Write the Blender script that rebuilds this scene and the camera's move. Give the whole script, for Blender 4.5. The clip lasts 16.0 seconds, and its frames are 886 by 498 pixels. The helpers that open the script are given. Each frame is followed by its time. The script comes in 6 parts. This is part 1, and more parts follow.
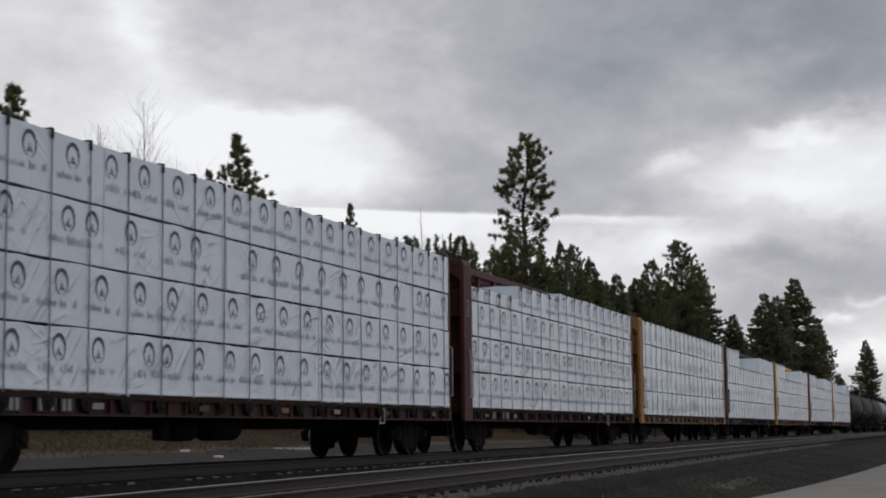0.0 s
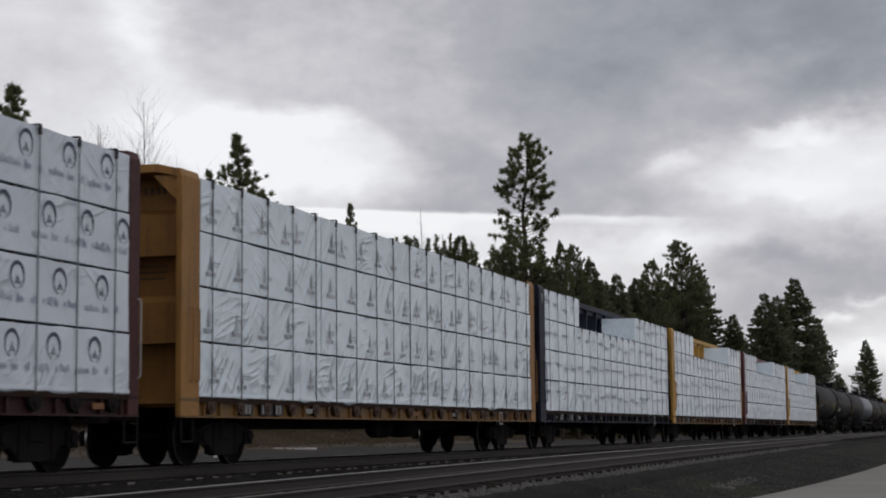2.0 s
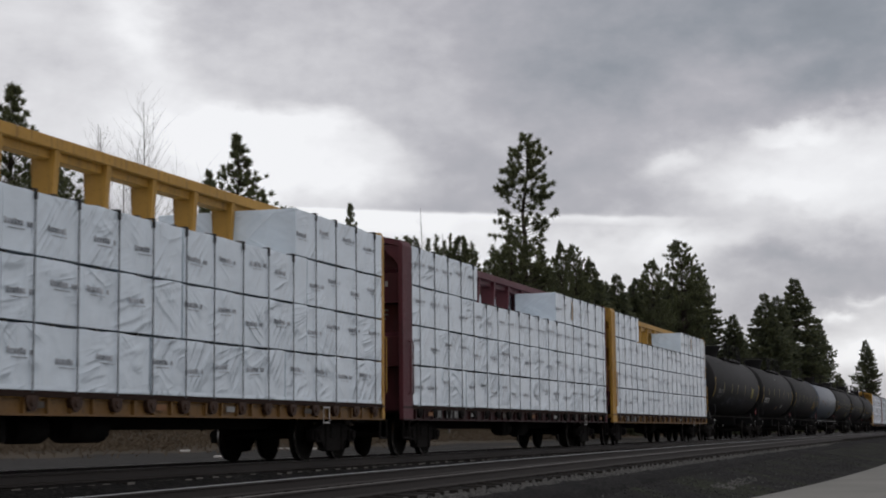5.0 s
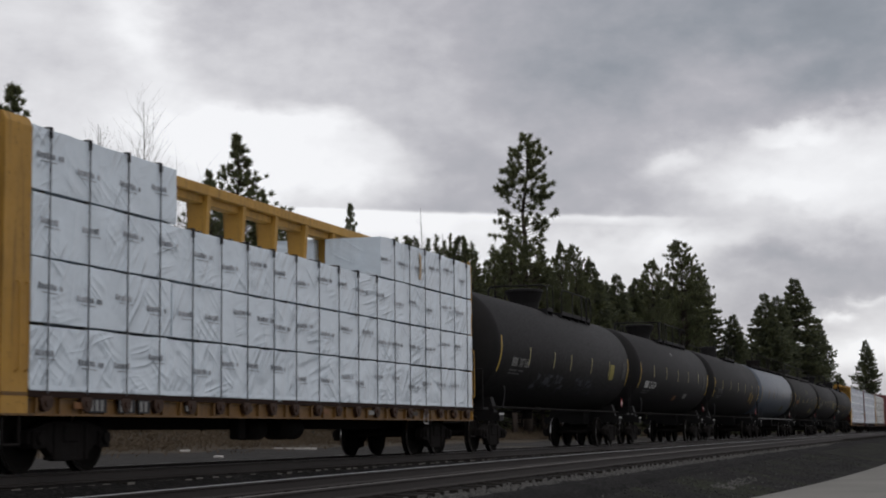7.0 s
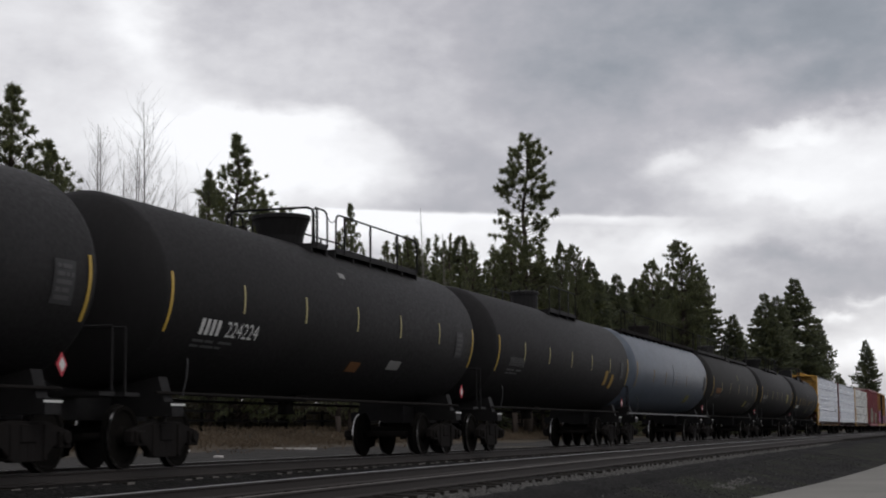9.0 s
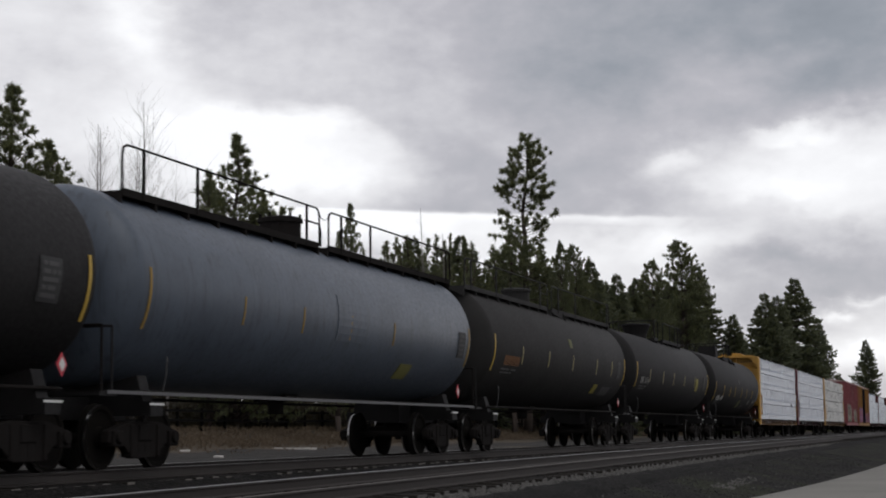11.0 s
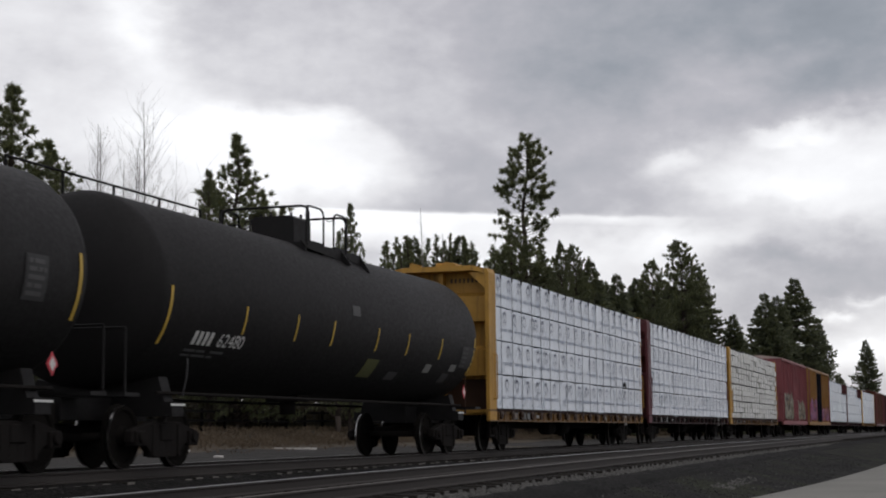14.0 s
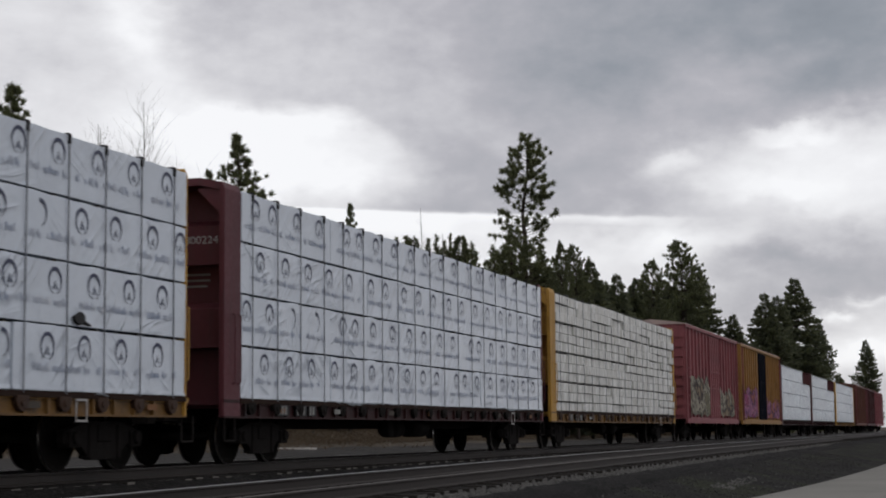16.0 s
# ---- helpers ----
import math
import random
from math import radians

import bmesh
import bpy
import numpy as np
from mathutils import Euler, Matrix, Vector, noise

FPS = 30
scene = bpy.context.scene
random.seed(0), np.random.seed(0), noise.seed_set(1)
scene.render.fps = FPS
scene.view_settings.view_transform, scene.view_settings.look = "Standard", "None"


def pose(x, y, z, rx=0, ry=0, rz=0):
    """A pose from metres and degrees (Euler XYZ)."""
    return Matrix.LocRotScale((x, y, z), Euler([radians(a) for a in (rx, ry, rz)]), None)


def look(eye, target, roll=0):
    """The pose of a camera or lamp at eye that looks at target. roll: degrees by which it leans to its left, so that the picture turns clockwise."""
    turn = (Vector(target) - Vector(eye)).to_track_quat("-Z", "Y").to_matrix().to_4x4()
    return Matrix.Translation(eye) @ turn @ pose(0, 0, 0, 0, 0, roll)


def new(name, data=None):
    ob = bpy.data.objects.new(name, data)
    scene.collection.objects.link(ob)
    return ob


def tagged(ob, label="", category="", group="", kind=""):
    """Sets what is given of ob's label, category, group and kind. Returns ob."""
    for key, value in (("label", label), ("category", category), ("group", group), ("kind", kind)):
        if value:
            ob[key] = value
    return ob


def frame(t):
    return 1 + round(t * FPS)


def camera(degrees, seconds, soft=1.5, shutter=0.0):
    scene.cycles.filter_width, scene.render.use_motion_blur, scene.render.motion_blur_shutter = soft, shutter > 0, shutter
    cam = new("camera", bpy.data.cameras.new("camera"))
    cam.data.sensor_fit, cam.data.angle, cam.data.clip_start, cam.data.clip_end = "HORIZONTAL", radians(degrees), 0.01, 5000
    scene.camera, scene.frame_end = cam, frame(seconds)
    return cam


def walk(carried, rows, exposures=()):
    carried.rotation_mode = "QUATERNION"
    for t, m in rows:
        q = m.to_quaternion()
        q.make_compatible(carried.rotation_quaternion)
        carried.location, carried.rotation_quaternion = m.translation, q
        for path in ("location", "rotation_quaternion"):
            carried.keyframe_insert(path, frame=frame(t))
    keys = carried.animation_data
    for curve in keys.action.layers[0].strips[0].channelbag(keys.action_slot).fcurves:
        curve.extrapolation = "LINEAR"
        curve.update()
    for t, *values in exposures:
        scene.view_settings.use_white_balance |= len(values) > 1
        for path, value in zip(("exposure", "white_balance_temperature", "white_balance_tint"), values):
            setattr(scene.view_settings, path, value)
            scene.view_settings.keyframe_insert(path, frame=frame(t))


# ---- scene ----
# Camera on its stand beside the line; z = 0 is the rail head of the far track, y runs along the track.
cam = camera(30.06, 16.0, soft=1.9, shutter=0.1)
EYE = Vector((0.0, 0.0, 0.5))
YAW, PITCH, ROLL = radians(17.67), radians(6.353), -0.6
AHEAD = Vector((-math.sin(YAW) * math.cos(PITCH), math.cos(YAW) * math.cos(PITCH), math.sin(PITCH)))
walk(cam, [(0.0, look(EYE, EYE + AHEAD, ROLL)), (16.0, look(EYE, EYE + AHEAD, ROLL))],
     exposures=[(0.0, -0.15), (4.2, -0.16), (7.0, -0.13), (8.5, -0.08), (9.2, -0.02), (11.3, 0.0), (14.0, 0.02), (14.7, 0.08), (15.1, 0.05), (15.5, -0.05), (16.0, -0.10)])

SPEED = 18.9          # train, metres per second towards -y
TRACK_X = -13.2       # centre of the far track
NEAR_X = -8.7         # centre of the near track
MOVERS = []           # (object, start pose)


# ---------------------------------------------------------------- node helpers
class Nodes:
    def __init__(self, tree):
        self.tree, self.n = tree, tree.nodes

    def link(self, value, socket):
        if isinstance(value, bpy.types.NodeSocket):
            self.tree.links.new(value, socket)
        elif value is not None:
            socket.default_value = value

    def math(self, op, a, b=None, c=None, clamp=False):
        node = self.n.new("ShaderNodeMath")
        node.operation, node.use_clamp = op, clamp
        for s, v in zip(node.inputs, (a, b, c)):
            self.link(v, s)
        return node.outputs[0]

    def add(self, a, b): return self.math("ADD", a, b)
    def sub(self, a, b): return self.math("SUBTRACT", a, b)
    def mul(self, a, b): return self.math("MULTIPLY", a, b)

    def noise(self, vector, scale, detail=4.0, rough=0.55, out="Fac", dims="3D"):
        node = self.n.new("ShaderNodeTexNoise")
        node.noise_dimensions = dims
        self.link(vector, node.inputs["Vector"])
        node.inputs["Scale"].default_value, node.inputs["Detail"].default_value = scale, detail
        node.inputs["Roughness"].default_value = rough
        return node.outputs[out]

    def mapping(self, vector, scale=(1, 1, 1), rot=(0, 0, 0), loc=(0, 0, 0)):
        node = self.n.new("ShaderNodeMapping")
        self.link(vector, node.inputs["Vector"])
        node.inputs["Scale"].default_value, node.inputs["Rotation"].default_value = scale, rot
        self.link(loc if isinstance(loc, bpy.types.NodeSocket) else tuple(loc), node.inputs["Location"])
        return node.outputs[0]

    def ramp(self, fac, stops):
        node = self.n.new("ShaderNodeValToRGB")
        el = node.color_ramp.elements
        while len(el) < len(stops):
            el.new(0.5)
        for e, (p, c) in zip(el, stops):
            e.position = p
            e.color = (*c, 1) if not isinstance(c, (int, float)) else (c, c, c, 1)
        self.link(fac, node.inputs[0])
        return node.outputs[0]

    def mix(self, fac, a, b, blend="MIX"):
        node = self.n.new("ShaderNodeMix")
        node.data_type, node.blend_type = "RGBA", blend
        self.link(fac, node.inputs["Factor"])
        for v, s in ((a, node.inputs["A"]), (b, node.inputs["B"])):
            self.link((*v, 1) if isinstance(v, tuple) and len(v) == 3 else v, s)
        return node.outputs["Result"]

    def coord(self, which="Object"):
        return self.n.new("ShaderNodeTexCoord").outputs[which]

    def xyz(self, v):
        node = self.n.new("ShaderNodeSeparateXYZ")
        self.link(v, node.inputs[0])
        return node.outputs

    def join(self, x, y, z):
        node = self.n.new("ShaderNodeCombineXYZ")
        for v, s in zip((x, y, z), node.inputs):
            self.link(v, s)
        return node.outputs[0]

    def bump(self, height, strength=0.3, distance=0.02, normal=None):
        node = self.n.new("ShaderNodeBump")
        self.link(height, node.inputs["Height"])
        node.inputs["Strength"].default_value, node.inputs["Distance"].default_value = strength, distance
        if normal:
            self.link(normal, node.inputs["Normal"])
        return node.outputs[0]

    def random(self):
        return self.n.new("ShaderNodeObjectInfo").outputs["Random"]


def material(name):
    m = bpy.data.materials.new(name)
    m.use_nodes = True
    k = Nodes(m.node_tree)
    return m, k, k.n["Principled BSDF"]


def put(k, bsdf, color=None, rough=None, metal=None, normal=None, spec=None):
    for key, v in (("Base Color", color), ("Roughness", rough), ("Metallic", metal), ("Normal", normal), ("Specular IOR Level", spec)):
        if v is not None:
            k.link((*v, 1) if isinstance(v, tuple) and len(v) == 3 else v, bsdf.inputs[key])


# ---------------------------------------------------------------- sky and light
def build_sky():
    world = bpy.data.worlds.new("overcast_sky")
    scene.world = world
    world.use_nodes = True
    k = Nodes(world.node_tree)
    k.n.clear()
    out = k.n.new("ShaderNodeOutputWorld")
    bg = k.n.new("ShaderNodeBackground")
    sky = k.n.new("ShaderNodeTexSky")
    sky.sky_type, sky.sun_disc = "NISHITA", False
    sky.sun_elevation, sky.sun_rotation = radians(55), radians(121)
    d = k.coord("Generated")
    x, y, z = k.xyz(d)
    az = k.mul(k.math("ARCTAN2", k.mul(x, -1.0), y), 57.2958)
    el = k.mul(k.math("ARCSINE", z), 57.2958)
    # cloud field: drawn out a little along the horizon
    flat = k.join(k.mul(az, 0.75), k.mul(el, 1.2), 0.0)

    def swirl(sx, sy, scale, detail):
        return k.sub(k.noise(k.mapping(flat, loc=(sx, sy, 0)), scale, detail, 0.55), 0.5)
    wa = k.add(k.add(az, k.mul(swirl(3.1, 7.7, 0.30, 3.0), 3.2)), k.mul(swirl(8.1, 5.7, 1.3, 4.0), 1.1))
    we = k.add(k.add(el, k.mul(swirl(13.4, 2.2, 0.30, 3.0), 2.0)), k.mul(swirl(23.4, 9.2, 1.3, 4.0), 0.75))
    total = [k.add(0.562, k.mul(swirl(1.7, 4.4, 0.22, 5.0), 0.26))]
    total.append(k.mul(swirl(9.3, 1.1, 0.7, 4.0), 0.24))
    total.append(k.mul(swirl(19.3, 6.1, 2.2, 4.0), 0.06))

    def cloud(a, e, sa, se, amount, tilt=0.0, hard=False):
        # a bank of cloud (dark) or a thin place in it (bright)
        da, de = k.sub(wa, a), k.sub(we, e)
        if tilt:
            c, s = math.cos(radians(tilt)), math.sin(radians(tilt))
            da, de = k.add(k.mul(da, c), k.mul(de, s)), k.sub(k.mul(de, c), k.mul(da, s))
        da, de = k.math("DIVIDE", da, sa), k.math("DIVIDE", de, se)
        r = k.add(k.mul(da, da), k.mul(de, de))
        r = k.mul(r, r) if hard else r
        total.append(k.mul(k.math("EXPONENT", k.mul(r, -1.0)), amount))

    cloud(8.0, 14.4, 9.5, 3.6, -0.25, 3, True)
    cloud(3.0, 14.0, 4.0, 2.2, -0.10)
    cloud(13.3, 11.9, 3.6, 1.2, -0.10)
    cloud(7.0, 12.6, 1.8, 0.5, 0.12)
    cloud(28.4, 13.9, 1.3, 2.4, 0.40, -12)
    cloud(31.9, 13.8, 2.6, 2.2, 0.16)
    cloud(24.5, 13.0, 3.0, 1.6, 0.10)
    cloud(8.2, 11.9, 1.7, 0.6, 0.14, 8)
    cloud(30.5, 11.6, 2.4, 0.8, 0.06)
    cloud(28.2, 10.2, 5.2, 1.4, 0.36)
    cloud(22.9, 9.9, 4.2, 1.25, 0.30, 8, True)
    cloud(23.5, 10.7, 2.4, 0.5, 0.18, 6)
    cloud(24.0, 8.5, 4.2, 1.0, 0.34)
    cloud(18.6, 9.1, 2.6, 1.1, -0.10)
    # the straight lower rim of the grey bank, with a clear bright strip under it
    rim = k.add(k.sub(el, k.mul(k.sub(az, 10.0), 0.040)), k.mul(swirl(5.5, 3.3, 0.8, 3.0), 0.22))
    under = k.ramp(k.mul(k.sub(rim, 5.6), 0.4), [(0.10, 0.0), (0.44, 0.85), (0.655, 1.0), (0.70, 0.0)])
    left = k.math("EXPONENT", k.mul(k.math("POWER", k.math("DIVIDE", k.math("ABSOLUTE", k.sub(az, 20.0)), 4.8), 4.0), -1.0))
    total.append(k.mul(k.mul(under, left), 0.50))
    thin = k.ramp(k.mul(k.sub(rim, 5.6), 0.4), [(0.56, 0.0), (0.64, 1.0), (0.665, 1.0), (0.70, 0.0)])
    along = k.math("EXPONENT", k.mul(k.math("POWER", k.math("DIVIDE", k.math("ABSOLUTE", k.sub(az, 13.0)), 3.4), 4.0), -1.0))
    total.append(k.mul(k.mul(thin, along), 0.22))
    over = k.ramp(k.mul(k.sub(rim, 6.6), 0.4), [(0.29, 0.0), (0.33, 1.0), (0.55, 0.5), (0.75, 0.0)])
    wide = k.math("EXPONENT", k.mul(k.math("POWER", k.math("DIVIDE", k.math("ABSOLUTE", k.sub(az, 15.5)), 5.8), 4.0), -1.0))
    total.append(k.mul(k.mul(over, wide), -0.10))
    cloud(14.2, 8.7, 2.6, 0.8, -0.07)
    cloud(9.6, 6.5, 2.8, 0.75, 0.20)
    cloud(7.4, 8.1, 2.0, 0.6, 0.18, 12)
    cloud(3.2, 8.7, 4.4, 1.75, 0.36, 0, True)
    cloud(5.6, 9.9, 1.6, 0.4, 0.18, 0, True)
    cloud(9.2, 9.15, 0.9, 0.40, 0.26, -25)
    cloud(3.6, 11.7, 2.6, 0.9, -0.08, 0, True)
    cloud(5.3, 7.6, 3.2, 0.7, 0.06)
    cloud(6.3, 5.75, 2.6, 0.45, -0.20, 3)
    cloud(11.0, 6.3, 2.6, 0.7, 0.14)
    cloud(3.6, 2.3, 3.0, 0.7, 0.42)
    cloud(3.6, 4.7, 3.6, 0.9, -0.14)
    cloud(15.5, 5.4, 6.0, 1.2, 0.32)
    cloud(4.3, 3.75, 0.5, 0.16, 0.30)
    cloud(3.5, 4.15, 0.8, 0.14, 0.22, 8)
    cloud(2.6, 3.4, 2.2, 1.1, 0.20)
    sum_ = total[0]
    for t in total[1:]:
        sum_ = k.add(sum_, t)
    tone = k.ramp(k.math("MULTIPLY", sum_, 1.0, clamp=True), [
        (0.0, (0.22, 0.24, 0.27)), (0.25, (0.315, 0.335, 0.372)), (0.5, (0.513, 0.503, 0.54)),
        (0.72, (0.79, 0.78, 0.805)), (1.0, (1.05, 1.05, 1.07))])
    # thin cloud lets a little of the blue through
    blue = k.mix(1.0, sky.outputs[0], (0.10, 0.10, 0.10), "MULTIPLY")
    both = k.mix(0.93, blue, tone)
    k.link(both, bg.inputs["Color"])
    bg.inputs["Strength"].default_value = 1.0
    k.link(bg.outputs[0], out.inputs[0])
    sun = new("sun", bpy.data.lights.new("sun", "SUN"))
    sun.data.energy, sun.data.angle, sun.data.color = 0.46, radians(40), (1.0, 0.97, 0.93)
    sun.matrix_world = look((30, -18, 50), (0, 0, 0))


build_sky()


# ---------------------------------------------------------------- mesh helpers
MESHES = {}


def box(bm, x0, x1, y0, y1, z0, z1):
    v = [bm.verts.new(p) for p in ((x0, y0, z0), (x1, y0, z0), (x1, y1, z0), (x0, y1, z0), (x0, y0, z1), (x1, y0, z1), (x1, y1, z1), (x0, y1, z1))]
    for f in ((3, 2, 1, 0), (4, 5, 6, 7), (0, 1, 5, 4), (1, 2, 6, 5), (2, 3, 7, 6), (3, 0, 4, 7)):
        bm.faces.new([v[i] for i in f])


def prism(bm, outline, axis, a, b):
    """An outline of two coordinates, drawn out along axis from a to b."""
    def place(p, h):
        return {"x": (h, p[0], p[1]), "y": (p[0], h, p[1]), "z": (p[0], p[1], h)}[axis]
    lo, hi = [bm.verts.new(place(p, a)) for p in outline], [bm.verts.new(place(p, b)) for p in outline]
    n = len(outline)
    bm.faces.new(lo[::-1]), bm.faces.new(hi)
    for i in range(n):
        bm.faces.new((lo[i], lo[(i + 1) % n], hi[(i + 1) % n], hi[i]))


def tube(bm, p, q, r0, r1=None, n=8, caps=True):
    p, q = Vector(p), Vector(q)
    r1 = r0 if r1 is None else r1
    w = (q - p).normalized()
    u = w.orthogonal().normalized()
    v = w.cross(u)
    rings = []
    for c, r in ((p, r0), (q, r1)):
        rings.append([bm.verts.new(c + (u * math.cos(2 * math.pi * i / n) + v * math.sin(2 * math.pi * i / n)) * r) for i in range(n)])
    for i in range(n):
        f = bm.faces.new((rings[0][i], rings[0][(i + 1) % n], rings[1][(i + 1) % n], rings[1][i]))
        f.smooth = n > 6
    if caps:
        bm.faces.new(rings[0][::-1]), bm.faces.new(rings[1])


def path_tube(bm, points, r, n=6):
    for a, b in zip(points, points[1:]):
        tube(bm, a, b, r, n=n)


def lathe(bm, profile, axis, n=32, centre=(0, 0, 0)):
    """Profile rows (along, radius) turned round the x or y axis."""
    c, rings = Vector(centre), []
    for h, r in profile:
        ring = []
        for i in range(n):
            a = 2 * math.pi * i / n
            p = (h, r * math.cos(a), r * math.sin(a)) if axis == "x" else (r * math.cos(a), h, r * math.sin(a))
            ring.append(bm.verts.new(c + Vector(p)))
        rings.append(ring)
    for a, b in zip(rings, rings[1:]):
        for i in range(n):
            bm.faces.new((a[i], a[(i + 1) % n], b[(i + 1) % n], b[i])).smooth = True
    bm.faces.new(rings[0][::-1]), bm.faces.new(rings[-1])


def shape(key, draw, *mats, bevel=0.0, crisp=0.0):
    """The mesh for a key, drawn once."""
    if key not in MESHES:
        bm = bmesh.new()
        draw(bm)
        if bevel:
            bmesh.ops.bevel(bm, geom=bm.edges[:], offset=bevel, segments=1, affect="EDGES", clamp_overlap=True)
        bmesh.ops.recalc_face_normals(bm, faces=bm.faces[:])
        me = bpy.data.meshes.new(str(key[0]) if isinstance(key, tuple) else str(key))
        bm.to_mesh(me)
        bm.free()
        if crisp:
            me.set_sharp_from_angle(angle=radians(crisp))
        for m in mats:
            me.materials.append(m)
        MESHES[key] = me
    return MESHES[key]


def part(name, me, parent, at=None, label=""):
    ob = new(name, me)
    ob.parent = parent
    if at is not None:
        ob.matrix_basis = at if isinstance(at, Matrix) else Matrix.Translation(at)
    return tagged(ob, label=label)


def group_of(name, label, category, group=""):
    return tagged(new(name), label, category, group)


# ---------------------------------------------------------------- materials
def paint(name, color, rough=0.55, wear=(0.10, 0.06, 0.04), amount=0.35, grime=0.5, spec=0.4, relief=0.12):
    """Weathered car paint: rust specks, streaks down the side, road dirt."""
    m, k, b = material(name)
    o = k.coord()
    big = k.noise(o, 0.9, 5, 0.6)
    fine = k.noise(o, 14.0, 5, 0.7)
    streak = k.noise(k.mapping(o, scale=(5, 5, 0.35)), 1.6, 4, 0.6)
    c = k.mix(k.ramp(big, [(0.35, 0.0), (0.75, 1.0)]), color, tuple(x * 0.72 for x in color))
    c = k.mix(k.mul(k.ramp(streak, [(0.52, 0.0), (0.72, 1.0)]), grime), c, tuple(x * 0.35 + 0.015 for x in color))
    c = k.mix(k.mul(k.ramp(fine, [(0.60, 0.0), (0.68, 1.0)]), amount), c, wear)
    put(k, b, c, k.ramp(fine, [(0.3, rough - 0.08), (0.8, rough + 0.2)]), normal=k.bump(fine, relief, 0.004), spec=spec)
    return m


YELLOW = paint("yellow_paint", (0.47, 0.26, 0.045), amount=0.6, grime=0.75)
OCHRE = paint("faded_ochre_paint", (0.31, 0.15, 0.035), amount=0.6, grime=0.7)
OXIDE = paint("oxide_red_paint", (0.062, 0.013, 0.014), amount=0.3, spec=0.3)
MAROON = paint("maroon_paint", (0.10, 0.022, 0.03), amount=0.25)
NAVY = paint("black_blue_paint", (0.009, 0.0115, 0.026), amount=0.2, spec=0.25)
DARK_SILL = paint("soot_dark_red_sill_paint", (0.034, 0.011, 0.0115), amount=0.5, grime=0.9, wear=(0.03, 0.02, 0.015), spec=0.2)
RUSTY_SILL = paint("rusty_yellow_sill_paint", (0.17, 0.088, 0.022), amount=0.95, grime=1.0, wear=(0.05, 0.022, 0.012))
TANK_BLACK = paint("black_tank_paint", (0.0165, 0.0157, 0.0158), rough=0.6, wear=(0.024, 0.022, 0.021), amount=0.04, grime=0.3, spec=0.14, relief=0.02)
TANK_BROWN = paint("sooty_brown_tank_paint", (0.030, 0.0292, 0.0282), rough=0.62, wear=(0.05, 0.047, 0.044), amount=0.15, grime=0.5, spec=0.1)
TANK_GREY = paint("pale_blue_grey_tank_paint", (0.088, 0.108, 0.138), rough=0.38, wear=(0.055, 0.05, 0.048), amount=0.26, grime=0.85)
BOXCAR_RED = paint("faded_red_boxcar_paint", (0.27, 0.088, 0.098), amount=0.35, grime=0.8, spec=0.2)
IRON = paint("truck_cast_iron", (0.0165, 0.0145, 0.0135), rough=0.85, amount=0.25, wear=(0.03, 0.02, 0.014), spec=0.07)


def plain(name, color, rough=0.6, metal=0.0, spread=0.15, scale=8.0, spec=0.5):
    m, k, b = material(name)
    f = k.noise(k.coord(), scale, 4, 0.6)
    put(k, b, k.mix(f, tuple(x * (1 - spread) for x in color), tuple(min(1, x * (1 + spread)) for x in color)), rough, metal, spec=spec)
    return m


WHEEL_STEEL = plain("worn_wheel_steel", (0.45, 0.44, 0.43), 0.3, 1.0)
WHEEL_DARK = plain("dirty_wheel_plate", (0.010, 0.009, 0.008), 0.95, spec=0.05)
CABLE = plain("dark_tie_cable", (0.12, 0.13, 0.145), 0.6)
CABLE_PALE = plain("grey_tie_cable", (0.19, 0.20, 0.225), 0.6)
BLACK_RUBBER = plain("black_corner_guard", (0.012, 0.012, 0.013), 0.7)
REFLECT_YELLOW = plain("yellow_reflective_tape", (0.54, 0.36, 0.055), 0.5)
REFLECT_WHITE = plain("white_stencil_paint", (0.62, 0.62, 0.60), 0.6)
DULL_WHITE = plain("dirty_white_stencil_paint", (0.22, 0.22, 0.21), 0.7)
STENCIL_GREY = plain("faded_grey_stencil_paint", (0.065, 0.065, 0.065), 0.7)
PANEL_GREY = plain("dark_grey_panel_paint", (0.030, 0.030, 0.031), 0.7, spread=0.4, scale=3.0)
TAPE_PALE = plain("pale_yellow_reflective_tape", (0.42, 0.37, 0.17), 0.5)
RED_SIGN = plain("red_placard_paint", (0.5, 0.04, 0.06), 0.5)
PLACARD_YELLOW = plain("olive_yellow_placard_paint", (0.26, 0.22, 0.035), 0.6)
ORANGE_TAPE = plain("orange_reflective_tape", (0.17, 0.07, 0.018), 0.6)
RUSTED = paint("rusted_winch_iron", (0.05, 0.026, 0.016), amount=0.6, wear=(0.12, 0.06, 0.02), spec=0.2)
DECK_WOOD = plain("dark_stained_deck_timber", (0.028, 0.017, 0.013), 0.9, spread=0.4, spec=0.1)
DUNNAGE = plain("dark_wooden_dunnage", (0.06, 0.05, 0.04), 0.85)


